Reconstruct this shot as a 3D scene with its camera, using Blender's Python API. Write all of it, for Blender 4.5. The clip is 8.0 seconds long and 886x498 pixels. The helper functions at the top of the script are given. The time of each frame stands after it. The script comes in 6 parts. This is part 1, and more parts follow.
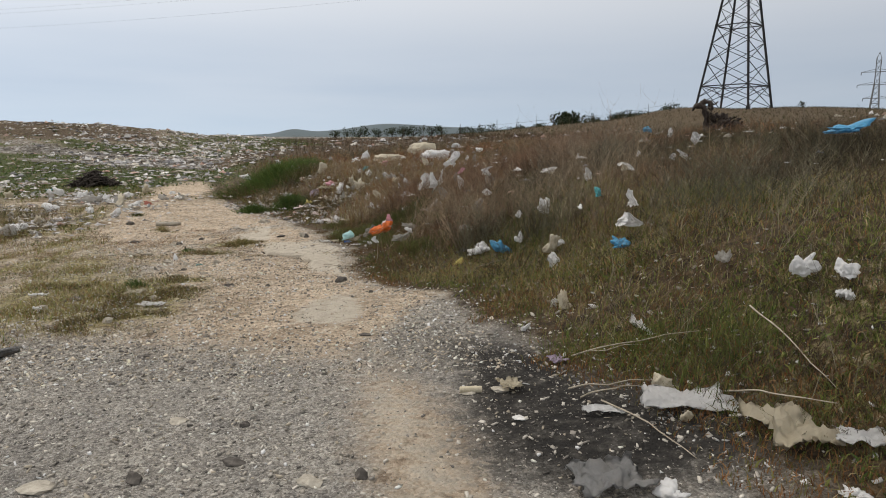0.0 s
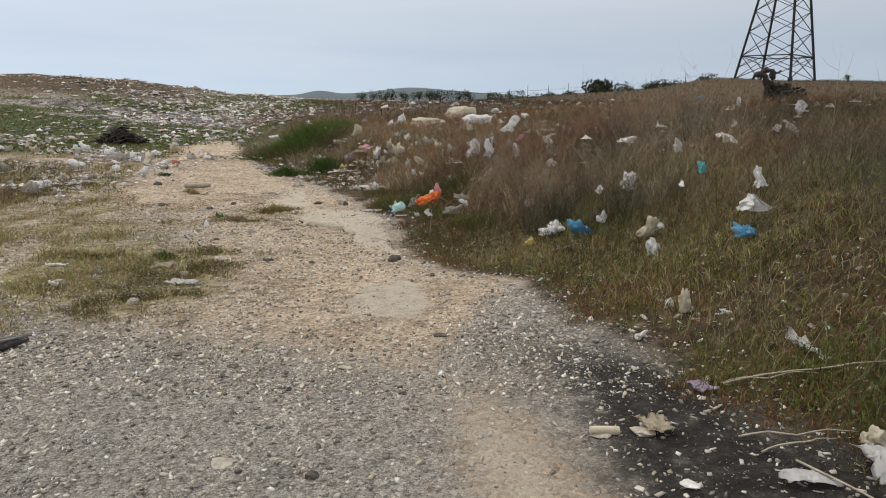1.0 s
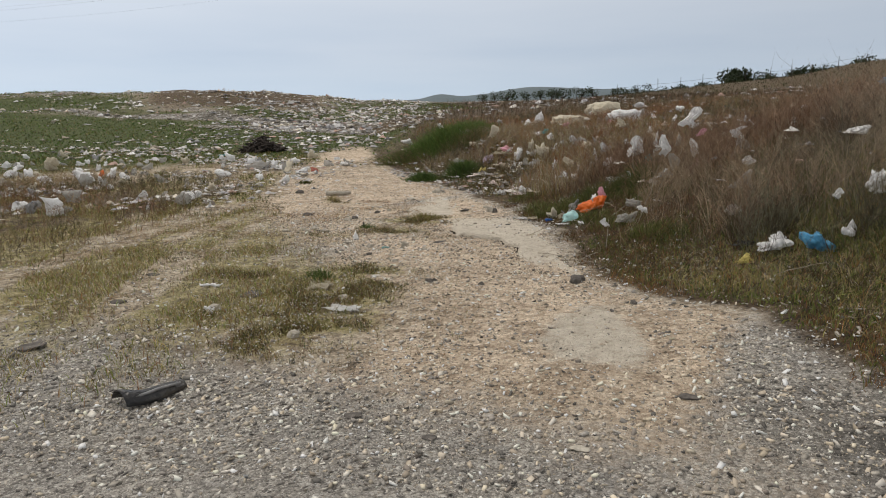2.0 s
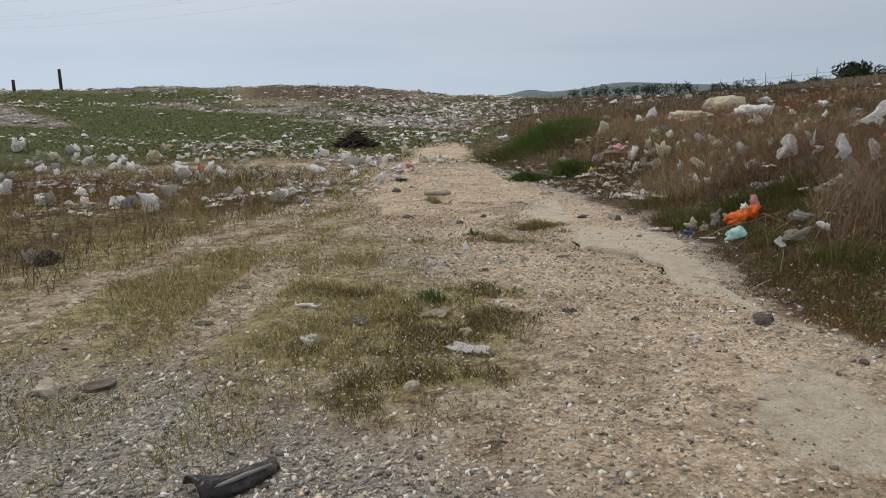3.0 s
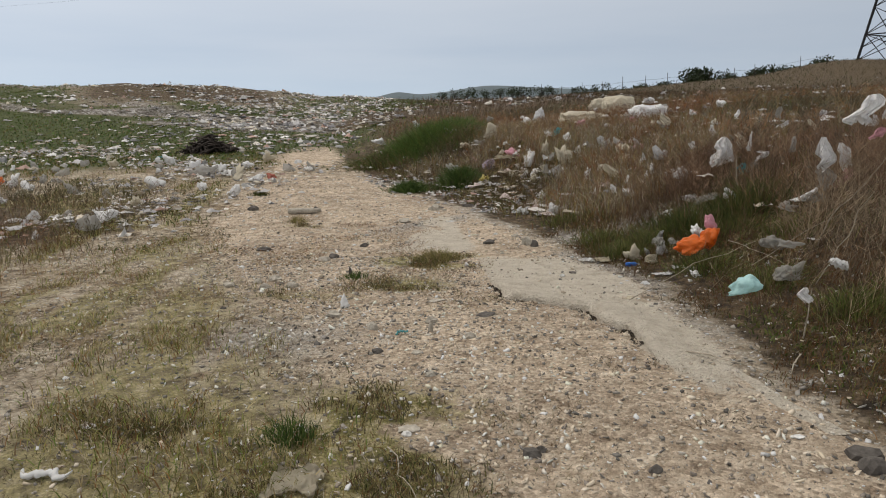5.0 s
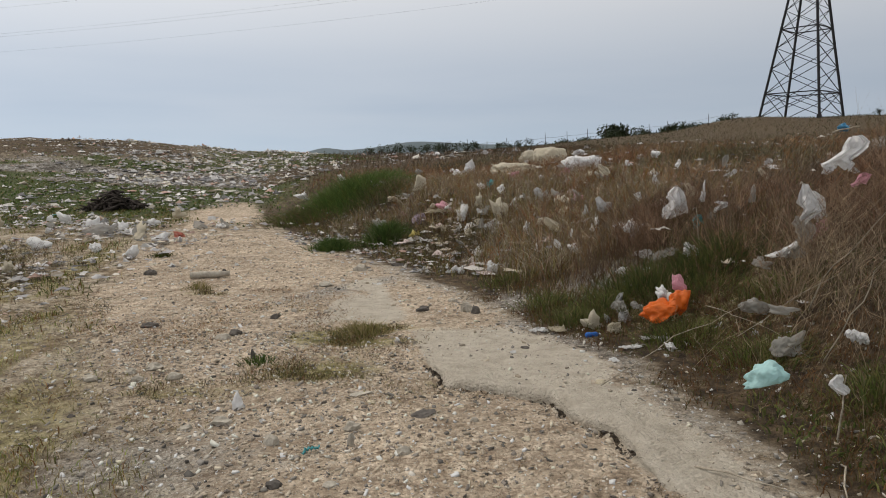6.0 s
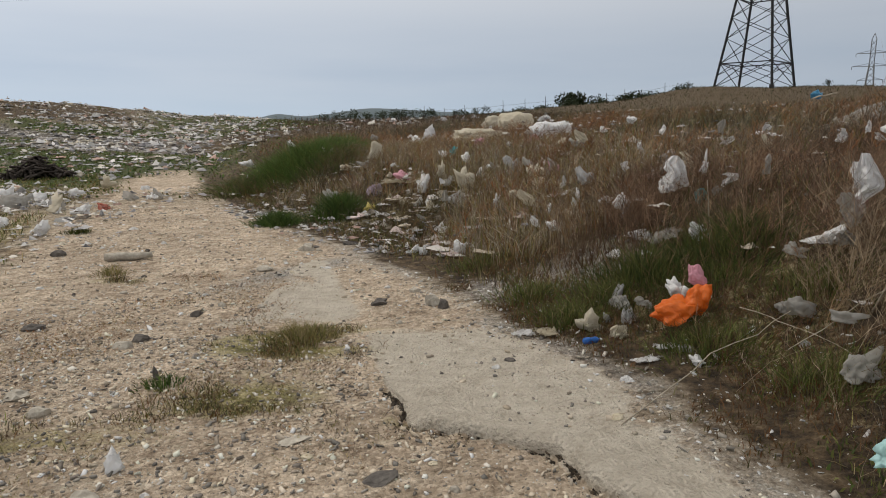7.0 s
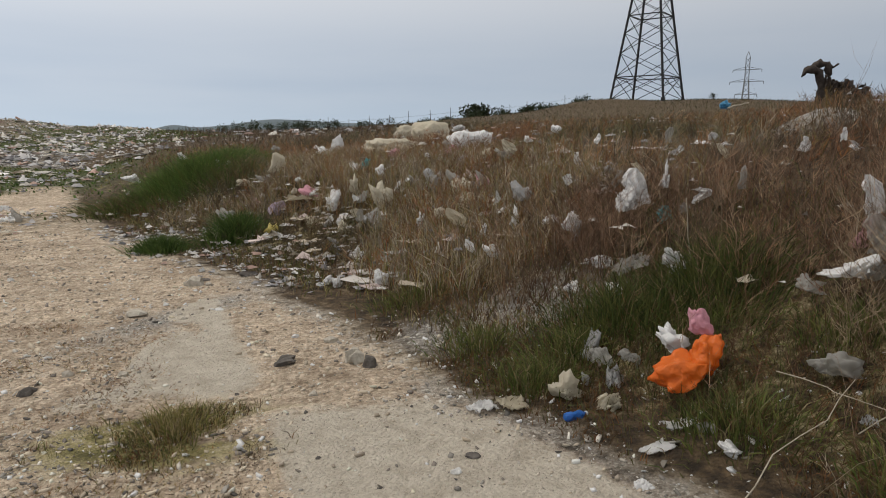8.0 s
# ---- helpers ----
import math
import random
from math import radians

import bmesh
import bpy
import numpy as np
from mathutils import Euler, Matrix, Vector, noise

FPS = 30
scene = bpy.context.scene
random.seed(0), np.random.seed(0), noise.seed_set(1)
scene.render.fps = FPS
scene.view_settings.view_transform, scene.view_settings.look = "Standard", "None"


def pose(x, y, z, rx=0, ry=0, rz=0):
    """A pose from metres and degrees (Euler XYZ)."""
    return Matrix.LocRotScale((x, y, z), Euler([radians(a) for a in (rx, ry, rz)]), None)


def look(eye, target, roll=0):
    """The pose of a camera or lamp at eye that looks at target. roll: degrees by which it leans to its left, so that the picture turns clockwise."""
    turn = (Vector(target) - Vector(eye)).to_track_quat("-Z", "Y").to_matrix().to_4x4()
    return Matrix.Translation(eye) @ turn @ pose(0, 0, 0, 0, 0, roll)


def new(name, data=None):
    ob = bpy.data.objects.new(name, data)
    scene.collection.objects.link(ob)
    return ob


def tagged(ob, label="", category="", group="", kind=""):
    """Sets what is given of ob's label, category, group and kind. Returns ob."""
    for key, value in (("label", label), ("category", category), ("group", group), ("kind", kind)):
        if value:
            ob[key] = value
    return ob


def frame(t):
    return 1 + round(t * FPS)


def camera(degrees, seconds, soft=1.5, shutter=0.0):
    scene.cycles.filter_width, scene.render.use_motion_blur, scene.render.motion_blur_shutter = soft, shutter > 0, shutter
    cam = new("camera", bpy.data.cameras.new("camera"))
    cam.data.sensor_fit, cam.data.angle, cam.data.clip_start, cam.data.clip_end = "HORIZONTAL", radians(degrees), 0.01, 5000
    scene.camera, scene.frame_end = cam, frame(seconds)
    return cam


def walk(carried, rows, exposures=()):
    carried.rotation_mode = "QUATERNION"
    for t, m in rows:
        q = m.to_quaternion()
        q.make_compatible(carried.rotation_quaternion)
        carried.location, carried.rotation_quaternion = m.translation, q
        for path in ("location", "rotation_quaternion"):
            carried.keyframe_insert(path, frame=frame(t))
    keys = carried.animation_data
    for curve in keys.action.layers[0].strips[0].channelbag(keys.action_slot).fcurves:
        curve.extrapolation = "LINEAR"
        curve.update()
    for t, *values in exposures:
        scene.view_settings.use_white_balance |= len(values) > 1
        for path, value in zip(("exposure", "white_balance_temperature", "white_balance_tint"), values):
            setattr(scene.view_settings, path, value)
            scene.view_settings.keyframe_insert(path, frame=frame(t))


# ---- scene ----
import functools

cam = camera(67.5, 8.0, soft=1.0)
PATH = [
    (0, (-0.014, 0.071, 1.453), (0.004, 2.043, 1.119), 0.1),
    (0.5, (-0.247, 0.577, 1.404), (0.011, 2.51, 0.96), -0.6),
    (1, (-0.525, 1.133, 1.386), (-0.571, 3.084, 0.952), 1.6),
    (1.5, (-0.869, 1.624, 1.374), (-1.032, 3.578, 0.98), -1.6),
    (2, (-1.219, 2.125, 1.323), (-1.623, 4.035, 0.889), -0.9),
    (2.2, (-1.348, 2.353, 1.325), (-1.846, 4.234, 0.86), 0.0),
    (3.3, (-2.111, 3.478, 1.258), (-2.787, 5.314, 0.842), -1.3),
    (3.5, (-2.213, 3.708, 1.249), (-2.902, 5.544, 0.856), -1.4),
    (4, (-2.42, 4.3, 1.229), (-2.77, 6.217, 0.78), -1.8),
    (4.5, (-2.559, 4.909, 1.229), (-2.912, 6.827, 0.784), -0.0),
    (4.7, (-2.616, 5.151, 1.215), (-2.932, 7.075, 0.771), -0.2),
    (5.8, (-2.76, 6.462, 1.108), (-2.942, 8.423, 0.757), -0.5),
    (6, (-2.799, 6.686, 1.085), (-2.869, 8.665, 0.802), -0.6),
    (6.5, (-2.883, 7.314, 1.047), (-2.799, 9.28, 0.687), -3.5),
    (7, (-2.878, 7.955, 1.019), (-2.818, 9.918, 0.641), -0.1),
    (7.5, (-2.907, 8.594, 1.011), (-2.539, 10.535, 0.699), -1.3),
    (8, (-2.949, 9.244, 0.98), (-2.612, 11.185, 0.634), -0.1),
]
walk(cam, [(t, look(eye, target, roll)) for t, eye, target, roll in PATH],
     exposures=[(0.0, 0.05), (1.0, 0.12), (1.5, -0.10), (2.0, 0.03), (3.5, -0.18), (4.0, 0.02), (4.5, 0.0), (6.0, -0.12), (8.0, -0.08)])

# ---- sky and light: bright overcast ----
world = bpy.data.worlds.new("sky")
scene.world = world
world.use_nodes = True
wn, wl = world.node_tree.nodes, world.node_tree.links
wn.clear()
w_out = wn.new("ShaderNodeOutputWorld")
w_bg = wn.new("ShaderNodeBackground")
w_tc = wn.new("ShaderNodeTexCoord")
w_sep = wn.new("ShaderNodeSeparateXYZ")
w_ramp = wn.new("ShaderNodeValToRGB")
w_map = wn.new("ShaderNodeMapping")
w_noise = wn.new("ShaderNodeTexNoise")
w_mix = wn.new("ShaderNodeMix")
w_mix.data_type = "RGBA"
w_map.inputs["Scale"].default_value = (1.2, 1.2, 9.0)
w_noise.inputs["Scale"].default_value = 1.6
w_noise.inputs["Detail"].default_value = 5.0
w_noise.inputs["Roughness"].default_value = 0.55
el = w_ramp.color_ramp.elements
el[0].position, el[0].color = 0.0, (0.56, 0.67, 0.79, 1)
el[1].position, el[1].color = 1.0, (1.10, 1.08, 1.05, 1)
e = el.new(0.07); e.color = (0.51, 0.605, 0.73, 1)
e = el.new(0.13); e.color = (0.60, 0.67, 0.77, 1)
e = el.new(0.22); e.color = (0.84, 0.86, 0.90, 1)
e = el.new(0.45); e.color = (1.05, 1.03, 1.01, 1)
w_mul = wn.new("ShaderNodeMapRange")
w_mul.inputs["From Min"].default_value, w_mul.inputs["From Max"].default_value = 0.3, 0.7
w_mul.inputs["To Min"].default_value, w_mul.inputs["To Max"].default_value = 0.0, 0.38
wl.new(w_tc.outputs["Generated"], w_sep.inputs[0])
wl.new(w_sep.outputs["Z"], w_ramp.inputs[0])
wl.new(w_tc.outputs["Generated"], w_map.inputs["Vector"])
wl.new(w_map.outputs[0], w_noise.inputs["Vector"])
wl.new(w_noise.outputs["Fac"], w_mul.inputs["Value"])
wl.new(w_mul.outputs[0], w_mix.inputs["Factor"])
wl.new(w_ramp.outputs["Color"], w_mix.inputs["A"])
w_mix.inputs["B"].default_value = (0.72, 0.77, 0.84, 1)
w_side = wn.new("ShaderNodeMapRange")
w_side.inputs["From Min"].default_value, w_side.inputs["From Max"].default_value = -0.7, 0.8
w_side.inputs["To Min"].default_value, w_side.inputs["To Max"].default_value = 1.22, 0.80
w_tint = wn.new("ShaderNodeMix")
w_tint.data_type, w_tint.blend_type = "RGBA", "MULTIPLY"
w_tint.inputs["Factor"].default_value = 1.0
wl.new(w_sep.outputs["X"], w_side.inputs["Value"])
wl.new(w_mix.outputs["Result"], w_tint.inputs["A"])
wl.new(w_side.outputs[0], w_tint.inputs["B"])
wl.new(w_tint.outputs["Result"], w_bg.inputs["Color"])
w_bg.inputs["Strength"].default_value = 0.86
wl.new(w_bg.outputs[0], w_out.inputs["Surface"])

sun = new("sun", bpy.data.lights.new("sun", "SUN"))
sun.data.energy, sun.data.angle, sun.data.color = 1.6, radians(14), (1.0, 0.90, 0.78)
sun.matrix_world = look((-30, 25, 48), (0, 10, 0))


# ---- numpy helpers ----
def smooth(a, b, v):
    t = np.clip((np.asarray(v, float) - a) / (b - a), 0, 1)
    return t * t * (3 - 2 * t)


def lattice(ix, iy, seed):
    h = np.sin(ix * 127.1 + iy * 311.7 + seed * 74.7) * 43758.5453
    return h - np.floor(h)


def vnoise(x, y, seed=0):
    ix, iy = np.floor(x), np.floor(y)
    fx, fy = x - ix, y - iy
    fx, fy = fx * fx * (3 - 2 * fx), fy * fy * (3 - 2 * fy)
    a, b = lattice(ix, iy, seed), lattice(ix + 1, iy, seed)
    c, d = lattice(ix, iy + 1, seed), lattice(ix + 1, iy + 1, seed)
    return (a + (b - a) * fx) * (1 - fy) + (c + (d - c) * fx) * fy


def fbm(x, y, scale, seed=0, octaves=4):
    """Noise from 0 to 1; scale: metres of the largest lumps."""
    x, y = np.asarray(x, float) / scale, np.asarray(y, float) / scale
    total, amp, norm = 0, 1.0, 0
    for k in range(octaves):
        total = total + amp * vnoise(x, y, seed + k * 13)
        norm += amp
        x, y, amp = x * 2.03 + 5.2, y * 2.03 + 1.7, amp * 0.5
    return total / norm


# ---- the lie of the land ----
EDGE_Y = [-60, -10, 0, 4, 8, 11.5, 14, 18, 22, 26, 30, 40, 60, 100]
EDGE_X = [4, 2, 1.3, 0.45, -0.75, -1.75, -2.4, -3.8, -6.6, -8.6, -10.2, -14, -21, -34]


LIP_Y = [8.4, 9.2, 9.85, 10.1, 10.33, 10.52, 10.8, 11.0, 11.08, 11.16, 11.64, 12.28, 13.2]
LIP_X = [-1.5, -1.75, -1.97, -1.94, -2.04, -2.17, -2.26, -2.56, -2.75, -2.92, -3.07, -3.22, -3.4]
MARGIN_Y = [-10, 0, 3, 4.3, 5.5, 7.2, 8.4, 9.2, 10.4, 11.6, 12.8, 14, 15.6, 17.2, 18.8, 21, 24, 30, 40, 60, 100]
MARGIN_X = [2.0, 1.4, 1.15, 0.8, 0.36, -0.1, -0.98, -1.3, -1.5, -1.72, -2.16, -2.62, -3.35, -4.0, -5.0, -6.4, -8.0, -10.2, -14, -21, -34]


def edge(y):
    """x of the track's edge at the foot of the bank."""
    return np.interp(y, EDGE_Y, EDGE_X)


def margin(y):
    """x at which the growth along the track begins."""
    return np.interp(y, MARGIN_Y, MARGIN_X)


def height(x, y, rough=True):
    x, y = np.asarray(x, float), np.asarray(y, float)
    base = np.interp(y, [-200, 0, 12, 17, 24, 40, 70, 130, 400, 3000],
                     [4, 0, -0.45, -0.58, -0.55, -0.35, 0.2, 0.7, 1.0, 1.0])
    side = np.interp(x, [-300, -30, -8, -3, 3, 40], [-0.5, -0.3, -0.22, -0.12, 0.12, 0.2])
    u = x - edge(y) + 0.5 * (fbm(x, y, 2.5, 3) - 0.5)
    bank = 2.1 * (1 - np.exp(-np.maximum(u, 0) / 4.5)) * smooth(-0.3, 3.4, u)
    bank *= np.interp(y, [-5, 3, 12, 20, 30, 60, 120], [0.7, 0.8, 0.95, 0.75, 0.65, 0.5, 0.3])
    r = np.hypot(x, y)
    hill = 4.6 * np.exp(-(((x - 64) / 34) ** 2 + ((y - 128) / 42) ** 2)) + 1.2 * smooth(20, 90, x) * smooth(20, 120, r)
    hill += 0.7 * np.exp(-(((x - 12.5) / 4.0) ** 2 + ((y - 25) / 3.5) ** 2))
    hill += 0.22 * np.exp(-(((x - 3.4) / 1.0) ** 2 + ((y - 14.2) / 0.7) ** 2))
    hill += 0.38 * np.exp(-(((0.75 * (x - 4.0) + 0.66 * (y - 17.6)) / 1.7) ** 2 + ((-0.66 * (x - 4.0) + 0.75 * (y - 17.6)) / 0.6) ** 2))
    hill += 0.75 * np.exp(-(((x - 11.5) / 3.6) ** 2 + ((y - 11.0) / 4.0) ** 2))
    hill += 1.35 * np.exp(-(((x - 44.5) / 7.5) ** 2 + ((y - 124) / 22) ** 2)) + 1.1 * np.exp(-(((x - 24) / 17) ** 2 + ((y - 128) / 30) ** 2))
    dump = 2.65 * smooth(33, 74, r + 5 * (fbm(x, y, 14, 8) - 0.5)) * smooth(0.12, 0.56, -x / np.maximum(y, 1) + 0.06 * (fbm(x, y, 9, 21) - 0.5))
    dump *= 1 - 0.6 * smooth(95, 180, r)
    z = base + side + bank + hill + dump
    if rough:
        near = 1 - smooth(30, 60, r)
        off = smooth(0.0, 1.2, u)
        z = z + (0.03 + 0.10 * off) * (fbm(x, y, 1.6, 5) - 0.5) * near + 0.020 * (fbm(x, y, 0.35, 9, 3) - 0.5) * near
        z = z - 0.06 * np.exp(-(((x - np.interp(y, LIP_Y, LIP_X) + 0.015) / 0.045) ** 2)) * smooth(9.6, 10.2, y) * smooth(11.9, 11.3, y)
        z = z + smooth(0.3, 2.0, dump) * (1.0 * (fbm(x, y, 5.0, 31) - 0.5) + 0.9 * np.abs(fbm(x, y, 1.8, 32, 3) - 0.5)) + smooth(60, 200, r) * 0.5 * (fbm(x, y, 30, 33) - 0.5)
    return z


def side(x, y):
    """How far a place lies up the bank from the track's ragged edge."""
    return x - margin(y) + 0.6 * (fbm(x, y, 0.9, 77) - 0.5)


def at_ground(x, y, up=0.0):
    return (x, y, float(height(x, y)) + up)


# ---- materials ----
def material(name, rough=0.85):
    m = bpy.data.materials.new(name)
    m.use_nodes = True
    b = m.node_tree.nodes["Principled BSDF"]
    b.inputs["Roughness"].default_value = rough
    b.inputs["Specular IOR Level"].default_value = 0.25
    return m, m.node_tree.nodes, m.node_tree.links, b


def tex_noise(nodes, links, coord, scale, detail=4.0, rough=0.6):
    n = nodes.new("ShaderNodeTexNoise")
    n.inputs["Scale"].default_value, n.inputs["Detail"].default_value, n.inputs["Roughness"].default_value = scale, detail, rough
    links.new(coord, n.inputs["Vector"])
    return n.outputs["Fac"]


def tex_cells(nodes, links, coord, scale):
    n = nodes.new("ShaderNodeTexVoronoi")
    n.inputs["Scale"].default_value = scale
    links.new(coord, n.inputs["Vector"])
    return n


def ramp(nodes, links, fac, stops):
    n = nodes.new("ShaderNodeValToRGB")
    e = n.color_ramp.elements
    e[0].position, e[0].color = stops[0][0], (*stops[0][1], 1)
    e[1].position, e[1].color = stops[-1][0], (*stops[-1][1], 1)
    for p, c in stops[1:-1]:
        k = e.new(p)
        k.color = (*c, 1)
    links.new(fac, n.inputs["Fac"])
    return n.outputs["Color"]


def blend(nodes, links, fac, a, b, mode="MIX"):
    n = nodes.new("ShaderNodeMix")
    n.data_type, n.blend_type = "RGBA", mode
    for key, v in (("Factor", fac), ("A", a), ("B", b)):
        if isinstance(v, (int, float)):
            n.inputs[key].default_value = v
        elif isinstance(v, tuple):
            n.inputs[key].default_value = (*v, 1)
        else:
            links.new(v, n.inputs[key])
    return n.outputs["Result"]


def maths(nodes, links, op, a, b=0.0):
    n = nodes.new("ShaderNodeMath")
    n.operation = op
    for k, v in enumerate((a, b)):
        if isinstance(v, (int, float)):
            n.inputs[k].default_value = v
        else:
            links.new(v, n.inputs[k])
    return n.outputs[0]


def bump(nodes, links, bsdf, heightmap, strength, distance):
    n = nodes.new("ShaderNodeBump")
    n.inputs["Strength"].default_value, n.inputs["Distance"].default_value = strength, distance
    links.new(heightmap, n.inputs["Height"])
    links.new(n.outputs[0], bsdf.inputs["Normal"])


def step_fac(nodes, links, zone, wobble, amount=0.7, soft=0.22):
    """A zone's weight with a ragged edge."""
    v = maths(nodes, links, "ADD", zone, maths(nodes, links, "MULTIPLY", maths(nodes, links, "SUBTRACT", wobble, 0.5), amount))
    n = nodes.new("ShaderNodeMapRange")
    n.interpolation_type = "SMOOTHSTEP"
    n.inputs["From Min"].default_value, n.inputs["From Max"].default_value = 0.5 - soft, 0.5 + soft
    links.new(v, n.inputs["Value"])
    return n.outputs[0]


def ground_material():
    m, n, l, b = material("ground", 0.95)
    co = n.new("ShaderNodeTexCoord").outputs["Object"]
    za, zb = n.new("ShaderNodeVertexColor"), n.new("ShaderNodeVertexColor")
    za.layer_name, zb.layer_name = "zone_a", "zone_b"
    sa, sb = n.new("ShaderNodeSeparateColor"), n.new("ShaderNodeSeparateColor")
    l.new(za.outputs["Color"], sa.inputs[0])
    l.new(zb.outputs["Color"], sb.inputs[0])
    road, green, burnt = sa.outputs
    grey, bank, dump = sb.outputs
    big = tex_noise(n, l, co, 0.5, 5)
    mid = tex_noise(n, l, co, 2.6, 6, 0.65)
    fine = tex_noise(n, l, co, 16, 6, 0.7)
    grain = tex_noise(n, l, co, 70, 4, 0.7)
    peb = tex_cells(n, l, co, 42)
    peb2 = tex_cells(n, l, co, 105)
    pr = n.new("ShaderNodeSeparateColor")
    l.new(peb.outputs["Color"], pr.inputs[0])
    pr2 = n.new("ShaderNodeSeparateColor")
    l.new(peb2.outputs["Color"], pr2.inputs[0])
    patch = tex_noise(n, l, co, 1.1, 6, 0.7)
    mott = tex_noise(n, l, co, 7, 8, 0.75)
    soil = ramp(n, l, mott, [(0.36, (0.14, 0.11, 0.078)), (0.45, (0.33, 0.27, 0.195)), (0.54, (0.50, 0.43, 0.33)), (0.64, (0.62, 0.56, 0.46))])
    soil = blend(n, l, ramp(n, l, patch, [(0.45, (0, 0, 0)), (0.6, (0.8, 0.8, 0.8))]), soil, ramp(n, l, mott, [(0.4, (0.12, 0.08, 0.042)), (0.55, (0.27, 0.195, 0.11)), (0.65, (0.38, 0.30, 0.19))]))
    soil = blend(n, l, 0.55, soil, ramp(n, l, pr.outputs[0], [(0.0, (0.45, 0.43, 0.4)), (0.4, (0.95, 0.95, 0.95)), (1.0, (1.5, 1.5, 1.5))]), "MULTIPLY")
    grass = ramp(n, l, mott, [(0.36, (0.065, 0.06, 0.022)), (0.46, (0.20, 0.18, 0.068)), (0.54, (0.34, 0.295, 0.14)), (0.64, (0.50, 0.43, 0.28))])
    grass = blend(n, l, 0.5, grass, ramp(n, l, pr2.outputs[0], [(0.0, (0.5, 0.5, 0.5)), (1.0, (1.5, 1.5, 1.5))]), "MULTIPLY")
    chalk = ramp(n, l, mott, [(0.34, (0.27, 0.20, 0.14)), (0.45, (0.50, 0.40, 0.295)), (0.55, (0.62, 0.51, 0.39)), (0.68, (0.72, 0.63, 0.51))])
    chalk = blend(n, l, 0.75, chalk, ramp(n, l, pr.outputs[0], [(0.0, (0.50, 0.48, 0.46)), (0.3, (0.82, 0.81, 0.79)), (0.75, (1, 1, 1)), (1.0, (1.3, 1.32, 1.35))]), "MULTIPLY")
    chalk = blend(n, l, 0.6, chalk, ramp(n, l, fine, [(0.2, (0.45, 0.43, 0.4)), (0.55, (1, 1, 1))]), "MULTIPLY")
    chalk = blend(n, l, 0.9, chalk, ramp(n, l, patch, [(0.36, (0.80, 0.77, 0.74)), (0.5, (1.05, 1.05, 1.05)), (0.62, (1.24, 1.24, 1.24))]), "MULTIPLY")
    gravel = ramp(n, l, pr.outputs[1], [(0.0, (0.13, 0.122, 0.112)), (0.3, (0.28, 0.262, 0.238)), (0.7, (0.42, 0.395, 0.355)), (1.0, (0.68, 0.655, 0.61))])
    gravel = blend(n, l, 0.5, gravel, ramp(n, l, pr2.outputs[0], [(0.0, (0.11, 0.104, 0.096)), (0.6, (0.36, 0.338, 0.305)), (1.0, (0.74, 0.71, 0.67))]))
    gravel = blend(n, l, 0.6, gravel, ramp(n, l, mid, [(0.3, (0.6, 0.6, 0.6)), (0.65, (1.15, 1.12, 1.05))]), "MULTIPLY")
    earth = ramp(n, l, mott, [(0.36, (0.022, 0.016, 0.010)), (0.48, (0.07, 0.048, 0.028)), (0.57, (0.13, 0.09, 0.05)), (0.68, (0.24, 0.185, 0.12))])
    tip = ramp(n, l, mott, [(0.36, (0.045, 0.038, 0.03)), (0.46, (0.13, 0.11, 0.085)), (0.53, (0.30, 0.28, 0.25)), (0.60, (0.50, 0.50, 0.50)), (0.68, (0.14, 0.11, 0.08))])
    tip = blend(n, l, 1.0, tip, ramp(n, l, patch, [(0.36, (0.28, 0.26, 0.23)), (0.5, (0.8, 0.79, 0.77)), (0.62, (1.3, 1.3, 1.32))]), "MULTIPLY")
    ash = ramp(n, l, mott, [(0.36, (0.012, 0.011, 0.010)), (0.5, (0.032, 0.029, 0.026)), (0.6, (0.07, 0.064, 0.056)), (0.7, (0.16, 0.15, 0.135))])
    c = soil
    c = blend(n, l, step_fac(n, l, bank, mid, 0.5, 0.35), c, earth)
    c = blend(n, l, step_fac(n, l, dump, mid, 0.8, 0.25), c, tip)
    c = blend(n, l, step_fac(n, l, road, mott, 1.4, 0.3), c, chalk)
    c = blend(n, l, step_fac(n, l, grey, mott, 1.3, 0.35), c, gravel)
    zc = n.new("ShaderNodeVertexColor")
    zc.layer_name = "zone_c"
    sc = n.new("ShaderNodeSeparateColor")
    l.new(zc.outputs["Color"], sc.inputs[0])
    c = blend(n, l, step_fac(n, l, sc.outputs[0], mott, 1.2, 0.3), c, ramp(n, l, mott, [(0.36, (0.45, 0.395, 0.315)), (0.5, (0.56, 0.50, 0.41)), (0.66, (0.65, 0.59, 0.495))]))
    c = blend(n, l, step_fac(n, l, sc.outputs[1], mott, 1.4, 0.3), c, ramp(n, l, mott, [(0.36, (0.022, 0.031, 0.010)), (0.5, (0.06, 0.078, 0.022)), (0.58, (0.10, 0.11, 0.04)), (0.68, (0.17, 0.15, 0.08))]))
    c = blend(n, l, step_fac(n, l, green, mott, 1.6, 0.3), c, grass)
    c = blend(n, l, step_fac(n, l, burnt, mott, 1.6, 0.35), c, ash)
    l.new(c, b.inputs["Base Color"])
    h = maths(n, l, "ADD", maths(n, l, "MULTIPLY", peb.outputs["Distance"], -0.8), maths(n, l, "ADD", maths(n, l, "MULTIPLY", mott, 2.5), maths(n, l, "ADD", fine, maths(n, l, "MULTIPLY", grain, 0.5))))
    bump(n, l, b, h, 1.0, 0.03)
    return m


